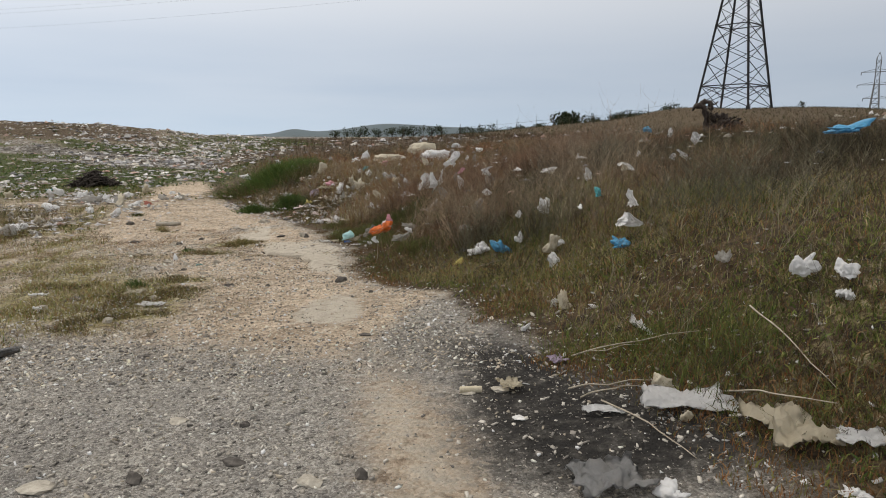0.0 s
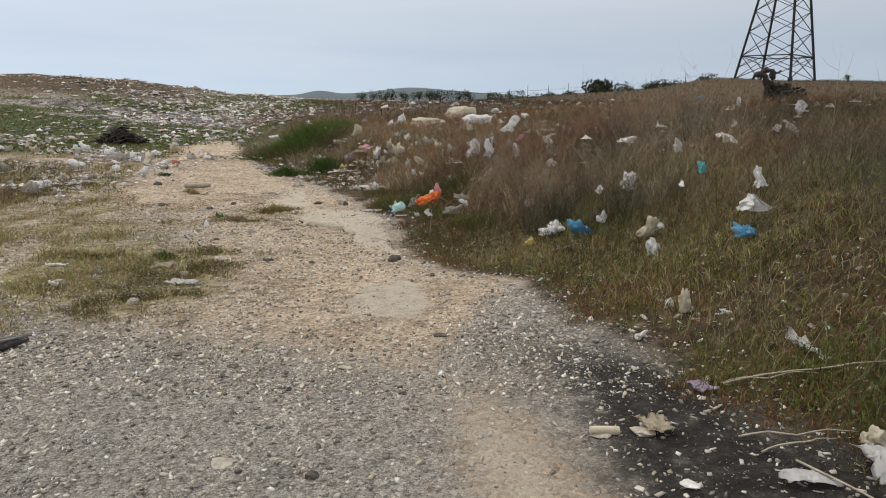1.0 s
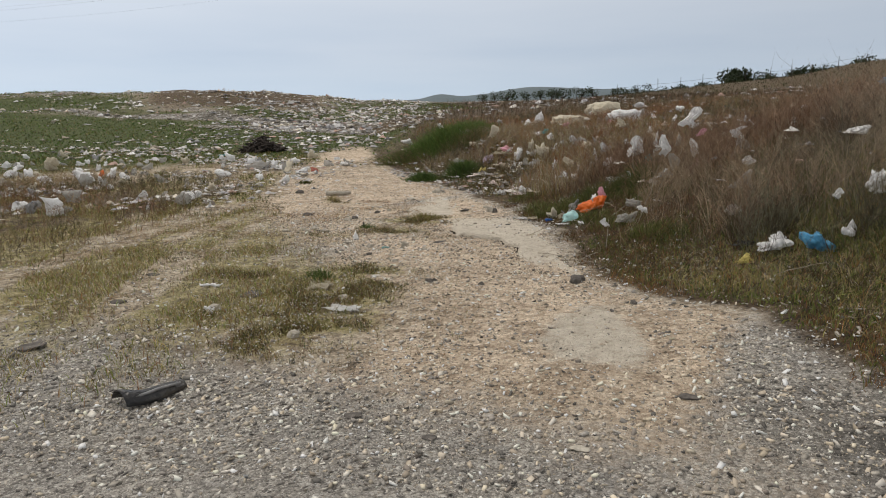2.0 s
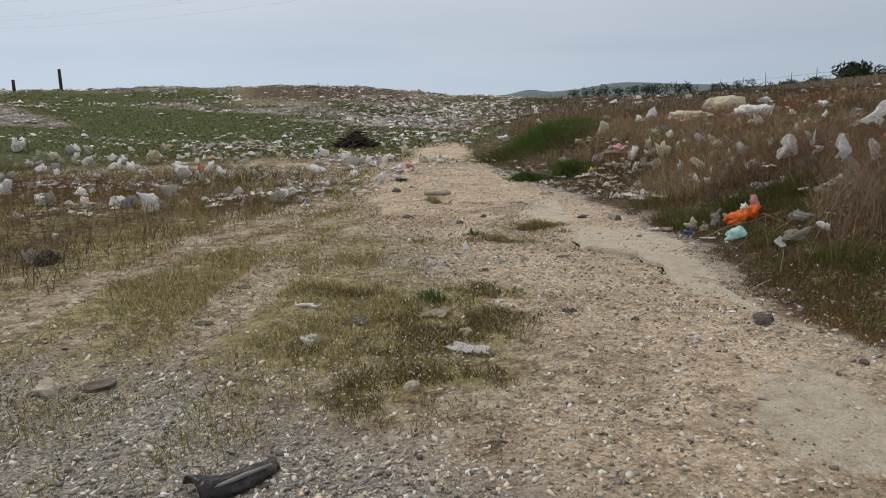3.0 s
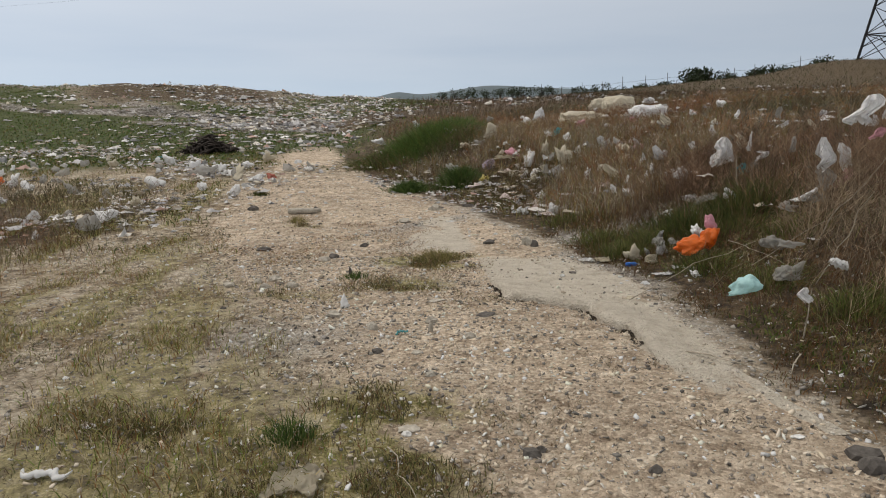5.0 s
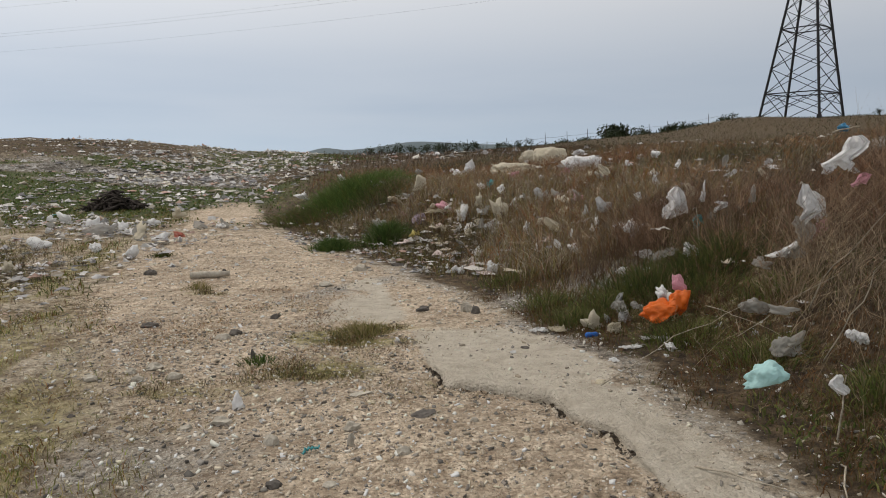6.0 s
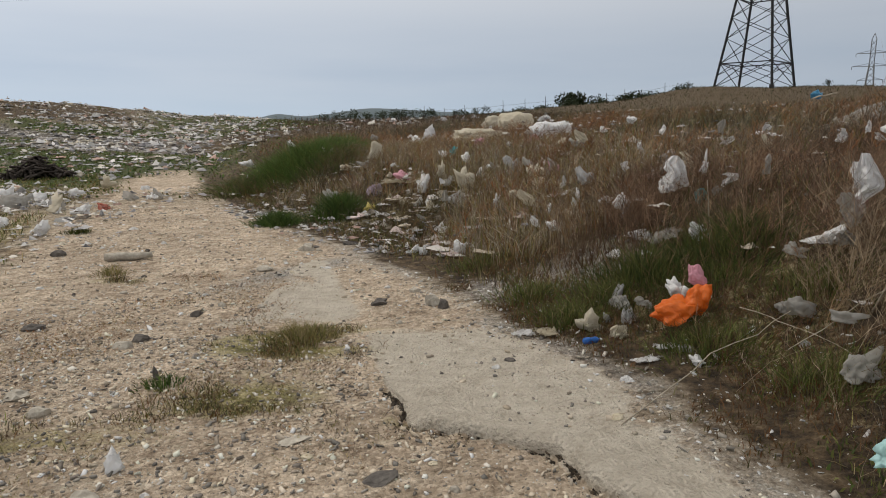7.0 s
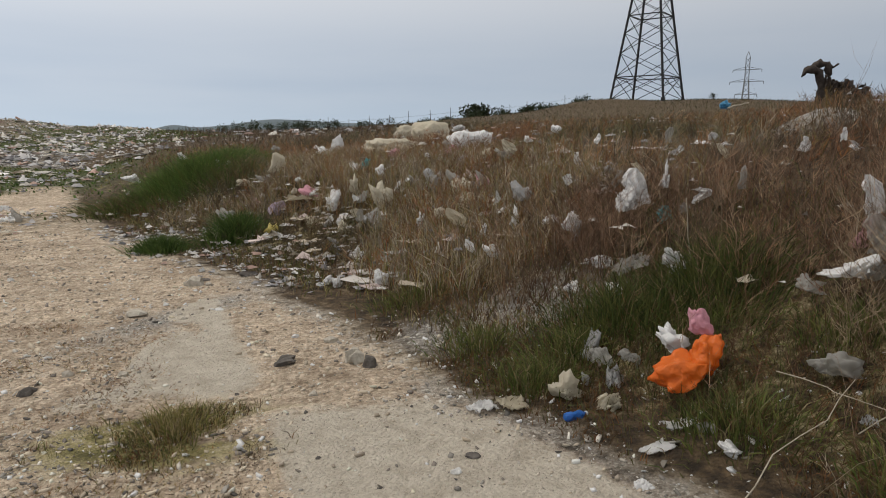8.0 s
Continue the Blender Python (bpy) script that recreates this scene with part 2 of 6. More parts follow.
def tinted(name, rough=0.85, thin=0.0):
    """A matt material that takes its colour from the mesh's own tint; thin lets light through."""
    m, n, l, b = material(name, rough)
    t = n.new("ShaderNodeVertexColor")
    t.layer_name = "tint"
    l.new(t.outputs["Color"], b.inputs["Base Color"])
    if thin:
        tr, mx = n.new("ShaderNodeBsdfTranslucent"), n.new("ShaderNodeMixShader")
        l.new(t.outputs["Color"], tr.inputs["Color"])
        mx.inputs[0].default_value = thin
        l.new(b.outputs[0], mx.inputs[1])
        l.new(tr.outputs[0], mx.inputs[2])
        l.new(mx.outputs[0], n["Material Output"].inputs["Surface"])
    return m


def plastic(name, colour, dirt=(0.30, 0.26, 0.2), rough=0.4, thin=0.3, dirtiness=0.3, sheer=0.1):
    m, n, l, b = material(name, rough)
    co = n.new("ShaderNodeTexCoord").outputs["Object"]
    d = tex_noise(n, l, co, 9, 5, 0.65)
    fine = tex_noise(n, l, co, 34, 5, 0.6)
    rnd = n.new("ShaderNodeObjectInfo").outputs["Random"]
    c = ramp(n, l, rnd, [(0.0, tuple(v * 0.78 for v in colour)), (1.0, colour)])
    k = n.new("ShaderNodeMapRange")
    k.inputs["From Min"].default_value, k.inputs["From Max"].default_value = 0.48, 0.75
    k.inputs["To Max"].default_value = dirtiness
    l.new(d, k.inputs["Value"])
    c = blend(n, l, k.outputs[0], c, dirt)
    l.new(c, b.inputs["Base Color"])
    warp = n.new("ShaderNodeVectorMath")
    warp.operation = "MULTIPLY_ADD"
    wob = n.new("ShaderNodeTexNoise")
    wob.inputs["Scale"].default_value = 11
    l.new(co, wob.inputs["Vector"])
    l.new(wob.outputs["Color"], warp.inputs[0])
    warp.inputs[1].default_value = (0.05, 0.05, 0.05)
    l.new(co, warp.inputs[2])
    big, small = tex_cells(n, l, warp.outputs[0], 15), tex_cells(n, l, warp.outputs[0], 44)
    fold = maths(n, l, "ADD", big.outputs["Distance"], maths(n, l, "MULTIPLY", small.outputs["Distance"], 0.35))
    bump(n, l, b, maths(n, l, "ADD", fold, maths(n, l, "MULTIPLY", fine, 0.2)), 0.6, 0.03)
    tr, mx = n.new("ShaderNodeBsdfTranslucent"), n.new("ShaderNodeMixShader")
    l.new(c, tr.inputs["Color"])
    mx.inputs[0].default_value = thin
    l.new(b.outputs[0], mx.inputs[1])
    l.new(tr.outputs[0], mx.inputs[2])
    tp, my = n.new("ShaderNodeBsdfTransparent"), n.new("ShaderNodeMixShader")
    my.inputs[0].default_value = sheer
    l.new(mx.outputs[0], my.inputs[1])
    l.new(tp.outputs[0], my.inputs[2])
    l.new(my.outputs[0], n["Material Output"].inputs["Surface"])
    return m


def stone_material(name, dark, light):
    m, n, l, b = material(name, 0.9)
    co = n.new("ShaderNodeTexCoord").outputs["Object"]
    a = tex_noise(n, l, co, 14, 6, 0.65)
    g = tex_noise(n, l, co, 90, 4, 0.7)
    c = ramp(n, l, a, [(0.3, dark), (0.7, light)])
    c = blend(n, l, 0.4, c, ramp(n, l, g, [(0.3, (0.6, 0.6, 0.6)), (0.7, (1.2, 1.2, 1.2))]), "MULTIPLY")
    l.new(c, b.inputs["Base Color"])
    bump(n, l, b, maths(n, l, "ADD", a, maths(n, l, "MULTIPLY", g, 0.4)), 0.6, 0.01)
    return m


GROUND = ground_material()
STRAW = tinted("dry_stems", 0.8, 0.15)
LEAF = tinted("leaves", 0.7, 0.25)
GRIT = tinted("grit", 0.9)
SCRAP = tinted("scraps", 0.5, 0.2)
PLASTIC = {
    "white": plastic("white_film", (0.86, 0.86, 0.86), dirtiness=0.22),
    "cream": plastic("cream_film", (0.66, 0.60, 0.47)),
    "clear": plastic("milky_film", (0.46, 0.45, 0.42), thin=0.45, dirtiness=0.6, sheer=0.38),
    "grey": plastic("grey_film", (0.36, 0.36, 0.36)),
    "black": plastic("black_film", (0.03, 0.03, 0.032), rough=0.35, thin=0.05, dirtiness=0.3),
    "orange": plastic("orange_film", (0.85, 0.19, 0.025), dirtiness=0.15, rough=0.3),
    "blue": plastic("blue_film", (0.12, 0.42, 0.68), dirtiness=0.2),
    "teal": plastic("teal_film", (0.10, 0.42, 0.45), dirtiness=0.2),
    "royal": plastic("royal_blue_film", (0.03, 0.15, 0.50), dirtiness=0.1),
    "mint": plastic("mint_film", (0.52, 0.78, 0.78), dirtiness=0.15),
    "pink": plastic("pink_film", (0.74, 0.38, 0.46), dirtiness=0.3, sheer=0.2),
    "lilac": plastic("lilac_film", (0.62, 0.52, 0.66), dirtiness=0.3),
    "yellow": plastic("yellow_film", (0.78, 0.66, 0.22), dirtiness=0.3),
    "red": plastic("red_film", (0.58, 0.14, 0.09), dirtiness=0.3),
}
ROCK = {
    "pale": stone_material("pale_limestone", (0.26, 0.235, 0.19), (0.50, 0.46, 0.39)),
    "cream": stone_material("cream_limestone", (0.40, 0.35, 0.25), (0.62, 0.55, 0.42)),
    "white": stone_material("white_stone", (0.45, 0.44, 0.42), (0.72, 0.71, 0.69)),
    "dark": stone_material("dark_stone", (0.045, 0.04, 0.036), (0.15, 0.135, 0.12)),
}
STEEL = stone_material("weathered_steel", (0.018, 0.018, 0.020), (0.045, 0.044, 0.045))
# steel of the far pylon: lighter grey, with the haze put into its colour
HAZED_STEEL = stone_material("hazed_steel", (0.10, 0.105, 0.11), (0.20, 0.205, 0.21))
BARK = stone_material("dead_bark", (0.018, 0.014, 0.012), (0.075, 0.06, 0.05))
TWIG = stone_material("pale_twig", (0.22, 0.19, 0.14), (0.46, 0.41, 0.33))
# blue-grey of the hills: distance haze painted into the base colour
HAZED_HILL = stone_material("hazed_far_hills", (0.075, 0.10, 0.115), (0.115, 0.145, 0.155))


# ---- mesh builders ----
def raw_mesh(name, co, faces, tint=None):
    """A mesh from arrays: co (n, 3), faces (m, 3 or 4), tint (n, 3)."""
    me = bpy.data.meshes.new(name)
    n, (m, k) = len(co), faces.shape
    me.vertices.add(n)
    me.vertices.foreach_set("co", np.ascontiguousarray(co, dtype=np.float32).ravel())
    me.loops.add(m * k)
    me.loops.foreach_set("vertex_index", np.ascontiguousarray(faces, dtype=np.int32).ravel())
    me.polygons.add(m)
    me.polygons.foreach_set("loop_start", np.arange(0, m * k, k, dtype=np.int32))
    me.update(calc_edges=True)
    if tint is not None:
        add_colours(me, "tint", tint)
    return me


def add_colours(me, name, rgb):
    layer = me.color_attributes.new(name, "FLOAT_COLOR", "POINT")
    layer.data.foreach_set("color", np.hstack([rgb, np.ones((len(rgb), 1))]).astype(np.float32).ravel())


def shade_smooth(me):
    me.polygons.foreach_set("use_smooth", np.ones(len(me.polygons), dtype=bool))
    me.update()


def bm_object(name, bm, mat, parent=None, smooth_it=True):
    me = bpy.data.meshes.new(name)
    bm.to_mesh(me)
    bm.free()
    if smooth_it:
        shade_smooth(me)
    me.materials.append(mat)
    ob = new(name, me)
    if parent:
        ob.parent = parent
    return ob


# ---- zones of the ground ----
def blob(x, y, cx, cy, rx, ry, turn=0.0):
    c, s = math.cos(radians(turn)), math.sin(radians(turn))
    dx, dy = x - cx, y - cy
    return np.exp(-(((c * dx + s * dy) / rx) ** 2 + ((-s * dx + c * dy) / ry) ** 2))


def clumps(x, y):
    """Grass that grows in the track itself."""
    g = 1.3 * blob(x, y, -3.55, 7.1, 0.75, 0.95) + 0.9 * blob(x, y, -4.3, 8.4, 0.9, 0.7) + 0.8 * blob(x, y, -3.3, 8.6, 0.35, 0.5)
    g = g + 1.1 * blob(x, y, -3.85, 12.75, 0.65, 0.42) + 0.75 * blob(x, y, -3.9, 11.6, 0.5, 0.4) + 0.6 * blob(x, y, -4.9, 10.9, 0.6, 0.5)
    g = g + 0.8 * blob(x, y, -6.3, 15.2, 0.35, 0.3) + 0.5 * blob(x, y, -3.0, 11.2, 0.5, 0.3)
    return g * (0.3 + 1.1 * smooth(0.38, 0.62, fbm(x, y, 0.4, 78)))


def crest(x, y):
    """The bare brown top of the tipped ground."""
    f = x / np.maximum(y, 1)
    return smooth(50, 58, np.hypot(x, y)) * smooth(-0.78, -0.66, f) * smooth(-0.36, -0.44, f)


def zones(x, y):
    u = side(x, y)
    r = np.hypot(x, y)
    wide = np.interp(y, [-20, 0, 5, 6, 8, 10, 12, 15, 18, 21, 24, 30, 45, 60], [9, 6, 5.0, 2.6, 2.0, 2.9, 3.9, 4.4, 4.1, 3.0, 2.2, 1.9, 1.8, 1.8])
    road = smooth(0.12, -0.25, u) * smooth(-wide - 0.9, -wide + 0.5, u) * smooth(38, 25, y) * (1 - 0.85 * smooth(19, 26, y) * smooth(0.40, 0.58, fbm(x, y, 2.2, 75)))
    grey = smooth(0.55, -0.1, u) * smooth(6.2, 4.4, y + 0.35 * (x + 1.5) - 2.4 * smooth(-0.9, 0.1, x)) * (0.95 - 0.75 * blob(x, y, -0.1, 3.2, 0.35, 1.8, 12)) * smooth(-7.5, -4.6, x)
    grey = np.maximum(grey, (0.1 + 0.55 * fbm(x, y, 0.8, 44)) * smooth(0.38, 0.05, np.abs(u + 0.05)) * smooth(30, 20, y))
    grey = np.maximum(grey, 0.75 * blob(x, y, -4.3, 15.6, 0.35, 1.6, -35))
    grey = np.maximum(grey, 0.6 * blob(x, y, -4.6, 9.9, 0.9, 0.7))
    grey = grey * (1 - 0.95 * blob(x, y, -1.15, 6.5, 0.46, 1.0, 8))
    burnt = 1.15 * blob(x, y, 0.95, 3.35, 0.80, 0.66) + 0.6 * blob(x, y, 0.5, 4.2, 0.3, 0.6) + 0.45 * blob(x, y, 0.55, 4.7, 0.35, 0.9, 25) + 0.36 * blob(x, y, 0.0, 5.2, 0.8, 1.5, 20) * (1 - blob(x, y, -1.15, 6.5, 0.5, 1.2))
    bank = smooth(-0.12, 0.35, u) * smooth(400, 200, y)
    top = crest(x, y)
    bank = np.maximum(bank, 0.8 * top)
    bank = np.maximum(bank, 0.75 * blob(x, y, -1.9, 12.2, 0.6, 1.2, 20) + 0.45 * blob(x, y, -1.3, 14.6, 0.8, 0.7))
    heap = blob(x, y, 4.0, 17.6, 1.9, 0.8, 41) + 0.8 * blob(x, y, 3.4, 14.2, 1.1, 0.6)
    grey = np.maximum(grey, 0.9 * heap)
    rubble = np.clip(1.3 * blob(x, y, -1.55, 14.3, 1.0, 0.6, 15), 0, 1)
    grey, bank = np.maximum(grey, 0.85 * rubble), bank * (1 - 0.4 * rubble)
    left = smooth(-7.6, -10.0, x) * smooth(6, 9, y) * smooth(21, 16, y)
    bank = np.maximum(bank, 0.7 * left * smooth(0.35, 0.6, fbm(x, y, 4, 51)))
    n = fbm(x, y, 3.0, 41)
    rut = fbm((x + 0.30 * y) / 0.45, y / 2.6, 1.0, 140, 3)
    green = 0.62 * smooth(0.36, 0.56, rut) * smooth(-wide + 0.3, -wide - 1.2, u) * smooth(4.5, 7, y) * smooth(29, 21, r) * smooth(0.25, 0.6, n + 0.1)
    green = np.maximum(green, clumps(x, y) * 0.85)
    green = np.maximum(green, smooth(0.3, 0.9, u) * smooth(4.0, 1.6, u) * 0.40 * smooth(0.42, 0.6, fbm(x, y, 1.4, 43)))
    band = smooth(0.48, 0.54, fbm(x * 0.35, y, 9, 47)) * smooth(24, 34, r) * smooth(75, 60, r) * smooth(-6, -14, x)
    green = green * (1 - 0.9 * road * smooth(17, 20, y))
    cut = blob(x, y, -17, 55, 5, 9, 20)
    road = np.maximum(road, 0.4 * cut)
    band = band * (1 - np.clip(road * 1.2, 0, 1)) * (1 - top)
    lush = np.maximum(band, smooth(60, 95, r) * 0.25 * smooth(-40, 0, x) * smooth(400, 200, r))
    dump = smooth(0.30, 0.55, 0.75 * smooth(20, 36, r) * smooth(-7, -13, x + 0.12 * (y - 20)) * (0.45 + fbm(x * 0.4, y, 7, 45))) * (1 - 0.9 * band) * (1 - 0.75 * top)
    lip = np.interp(y, LIP_Y, LIP_X)
    clay = smooth(-0.05, 0.05, x - lip) * smooth(-0.02, -0.22, u) * smooth(8.6, 9.6, y) * smooth(13.2, 12.6, y)
    clay = np.maximum(clay, 0.85 * smooth(1.05, 0.65, np.hypot((x + 1.12) / 0.50, (y - 6.65) / 1.2) + 1.1 * (fbm(x, y, 0.55, 171) - 0.5) + 0.12))
    clay = np.maximum(clay, smooth(-4.62, -4.45, x + 0.1 * np.sin(y * 2.1) - 0.12 * (y - 14)) * smooth(-3.4, -3.7, x + 0.25 * (y - 14)) * smooth(13.0, 13.6, y) * smooth(17.0, 16.0, y) * (0.25 + 0.75 * smooth(0.40, 0.55, fbm(x, y, 0.6, 172))))
    clay = np.maximum(clay, 0.55 * blob(x, y, -0.15, 3.4, 0.3, 1.5, 12))
    return road, green, burnt, grey, bank, dump, clay, lush


# ---- ground ----
def spread(lo, hi, fine_lo, fine_hi, step, grow):
    mid = list(np.arange(fine_lo, fine_hi + step / 2, step))
    left, s, v = [], step, fine_lo
    while v > lo:
        s *= grow
        v -= s
        left.append(max(v, lo))
    right, s, v = [], step, mid[-1]
    while v < hi:
        s *= grow
        v += s
        right.append(min(v, hi))
    return np.array(left[::-1] + mid + right)


def build_ground():
    xs = spread(-2500, 2500, -7.5, 3.6, 0.06, 1.04)
    ys = spread(-2500, 3000, 1.6, 16.5, 0.06, 1.03)
    X, Y = np.meshgrid(xs, ys)
    co = np.stack([X, Y, height(X, Y)], -1).reshape(-1, 3)
    i = np.arange(X.size).reshape(X.shape)
    quads = np.stack([i[:-1, :-1], i[:-1, 1:], i[1:, 1:], i[1:, :-1]], -1).reshape(-1, 4)
    me = raw_mesh("ground", co, quads)
    z = zones(co[:, 0], co[:, 1])
    add_colours(me, "zone_a", np.clip(np.stack(z[:3], -1), 0, 1))
    add_colours(me, "zone_b", np.clip(np.stack(z[3:6], -1), 0, 1))
    add_colours(me, "zone_c", np.clip(np.stack([z[6], z[7], z[6] * 0], -1), 0, 1))
    shade_smooth(me)
    me.materials.append(GROUND)
    return tagged(new("ground", me), "pale gravel track through dry weedy waste ground", "ground", kind="structure")


build_ground()


def build_crust():
    """The smooth dried clay beside the track's edge, with a broken lip towards the gravel."""
    ny, nw = 150, 18
    co, faces = [], []
    for j in range(ny):
        y = 8.6 + 3.75 * j / (ny - 1)
        mid = float(np.interp(y, LIP_Y, LIP_X))
        lip = mid + 0.10 * float(fbm(y, 3.3, 0.16, 61) - 0.5) + 0.08 * float(fbm(y, 9.1, 0.5, 62) - 0.5)
        far = max(lip + 0.35, float(min(margin(y), lip + 0.8)) - 0.12 + 0.16 * float(fbm(y, 5.5, 0.4, 64) - 0.5))
        high = -0.02 + 0.075 * float(smooth(9.2, 10.15, y) * smooth(12.3, 11.5, y))
        for i in range(nw):
            f = max(0.0, (i - 1) / (nw - 2))
            x = lip + f * (far - lip)
            z = float(height(x, y)) + high * (1 - f ** 1.6 * 1.5) + 0.012 * float(fbm(x, y, 0.35, 63) - 0.5)
            if i == 0:
                z -= 0.12
                x += 0.03
            co.append((x, y, z))
    for j in range(ny - 1):
        for i in range(nw - 1):
            a = j * nw + i
            faces.append((a, a + 1, a + nw + 1, a + nw))
    me = raw_mesh("clay_crust", np.array(co), np.array(faces))
    one, nil = np.ones(len(co)), np.zeros(len(co))
    add_colours(me, "zone_a", np.stack([one, nil, nil], -1))
    add_colours(me, "zone_b", np.stack([nil, nil, nil], -1))
    add_colours(me, "zone_c", np.stack([one, nil, nil], -1))
    me.materials.append(GROUND)
    return tagged(new("pavement", me), "smooth crust of dried clay with a broken lip", "pavement", kind="structure")


build_crust()


def build_hills():
    """Low hills at the edge of the world."""
    a = np.radians(np.linspace(-60, 60, 400))
    deep = np.linspace(0, 1, 9)
    A, D = np.meshgrid(a, deep)
    deg = np.degrees(A)
    top = 14 * np.exp(-(((deg + 5.0) / 3.4) ** 2)) + 16 * np.exp(-(((deg + 0.5) / 7.0) ** 2)) + 10 * np.exp(-(((deg + 12.0) / 1.3) ** 2))
    top = top + 14 * smooth(-24, -9, deg) + 6 * (fbm(deg, deg * 0, 3.0, 71) - 0.5) * smooth(-24, -12, deg) + 8 * smooth(0, 15, deg)
    R = 1700 + 500 * D
    Z = 1.0 + top * np.sin(np.pi * np.clip(D * 0.95 + 0.02, 0, 1)) - 3
    co = np.stack([R * np.sin(A), R * np.cos(A), Z], -1).reshape(-1, 3)
    i = np.arange(A.size).reshape(A.shape)
    quads = np.stack([i[:-1, :-1], i[:-1, 1:], i[1:, 1:], i[1:, :-1]], -1).reshape(-1, 4)
    me = raw_mesh("hills", co, quads)
    shade_smooth(me)
    me.materials.append(HAZED_HILL)
    return tagged(new("backdrop", me), "low hills on the horizon, distance haze painted in as blue-grey", "hills", kind="structure")


build_hills()


# ---- pylons and wires ----
def strut(bm, a, b, t):
    a, b = Vector(a), Vector(b)
    d = b - a
    q = d.to_track_quat("Z", "Y").to_matrix().to_4x4()
    m = Matrix.Translation((a + b) / 2) @ q @ Matrix.Diagonal((t, t, d.length, 1))
    bmesh.ops.create_cube(bm, size=1.0, matrix=m)


def strut_part(name, parent, pieces):
    bm = bmesh.new()
    for a, b, t in pieces:
        strut(bm, a, b, t)
    return bm_object(name, bm, STEEL, parent, smooth_it=False)


def pylon(x, y, z, base, tall, waist, levels, turn, label, thick=1.0, arms=((0.70, 6.0), (0.82, 8.5), (0.94, 6.0))):
    top = bpy.data.objects.new("pylon", None)
    scene.collection.objects.link(top)
    corner = ((-1, -1), (1, -1), (1, 1), (-1, 1))
    neck = tall * 0.66

    def half(h):
        return (base / 2) + (waist / 2 - base / 2) * min(h / neck, 1.0)

    def node(k, h):
        return (corner[k][0] * half(h), corner[k][1] * half(h), h)

    for k in range(4):
        strut_part("leg", top, [(node(k, 0), node(k, neck), 0.30 * thick), (node(k, neck), node(k, tall * 0.97), 0.22 * thick)])
        x0, y0, _ = node(k, 0)
        strut_part("footing", top, [((x0, y0, -1.6), (x0, y0, 0.12), 0.55 * thick)])
    for n0, (lo, hi) in enumerate(zip(levels[:-1], levels[1:])):
        for k in range(4):
            j = (k + 1) % 4
            t = (0.095 if n0 < 4 else 0.08) * thick
            strut_part("brace", top, [(node(k, lo), node(j, hi), t)])
            strut_part("brace", top, [(node(j, lo), node(k, hi), t)])
            if n0 in (0, 3, 6):
                strut_part("girt", top, [(node(k, hi), node(j, hi), 0.16 * thick)])
            if n0 == 0:
                mid = tuple((a + b) / 2 for a, b in zip(node(k, hi), node(j, hi)))
                strut_part("stay", top, [(node(k, (lo + hi) / 2), mid, 0.09 * thick)])
                strut_part("stay", top, [(node(j, (lo + hi) / 2), mid, 0.09 * thick)])
    for f, reach in arms:
        h = tall * f
        for s in (-1, 1):
            arm = strut_part("crossarm", top, [((0, -waist / 2, h), (s * reach, 0, h), 0.14 * thick), ((0, waist / 2, h), (s * reach, 0, h), 0.14 * thick),
                                         ((s * waist / 2, 0, h + 1.6), (s * reach, 0, h), 0.12 * thick)])
            strut_part("insulator", arm, [((s * reach, 0, h), (s * reach, 0, h - 1.8), 0.18 * thick)])
    strut_part("peak", top, [(node(k, tall * 0.97), (0, 0, tall + 2), 0.12 * thick) for k in range(4)])
    top.matrix_world = pose(x, y, z, 0, 0, turn)
    return tagged(top, label, "pylon", "power line pylons")


TOWER = (54.0, 123.0)
pylon(*TOWER, float(height(*TOWER)) + 0.15, 9.6, 42, 2.2, [0, 3.9, 8.0, 11.4, 14.4, 17.4, 20.2, 22.6, 24.6, 26.4, 27.7, 31, 34, 37, 40], 41, "dark steel lattice pylon on a grassy rise", 1.05)
far_pylon = pylon(266, 410, float(height(266, 410)), 7.0, 47, 2.4, [0, 5, 10, 14.5, 19, 23, 26.5, 30, 34, 38, 42, 45], -35, "far lattice pylon beyond the rise, haze painted in as lighter grey", 1.8, ((0.468, 6.5), (0.64, 10.0), (0.80, 8.5)))
# swap in the paler steel that carries the painted haze
for ob in far_pylon.children_recursive:
    ob.data.materials[0] = HAZED_STEEL


def wire(a, b, sag, thick=0.011):
    n = 40
    co, faces = [], []
    for i in range(n + 1):
        f = i / n
        p = Vector(a).lerp(Vector(b), f)
        p.z -= sag * 4 * f * (1 - f)
        for k in range(3):
            co.append((p.x, p.y + thick * math.cos(k * 2.094), p.z + thick * math.sin(k * 2.094)))
    for i in range(n):
        for k in range(3):
            j = (k + 1) % 3
            faces.append((i * 3 + k, i * 3 + j, i * 3 + 3 + j, i * 3 + 3 + k))
    me = raw_mesh("power_cable", np.array(co), np.array(faces))
    me.materials.append(STEEL)
    return tagged(new("power_cable", me), "thin overhead power cable strung from the pylon", "cable", "power cables")


TZ = float(height(*TOWER))
for hz, reach in ((27.6, 6.0), (32.6, 8.5)):
    for s in (-1, 1):
        px, py = TOWER[0] + s * reach * math.cos(radians(41)), TOWER[1] + s * reach * math.sin(radians(41))
        wire((px, py, TZ + hz), (-330, 210 + s * reach * 2, hz + 8), 8)
        wire((px, py, TZ + hz), (380, 60 + s * reach, hz + 20), 7)


# ---- stems, blades and grit: what nobody could count ----
rng = np.random.default_rng(7)


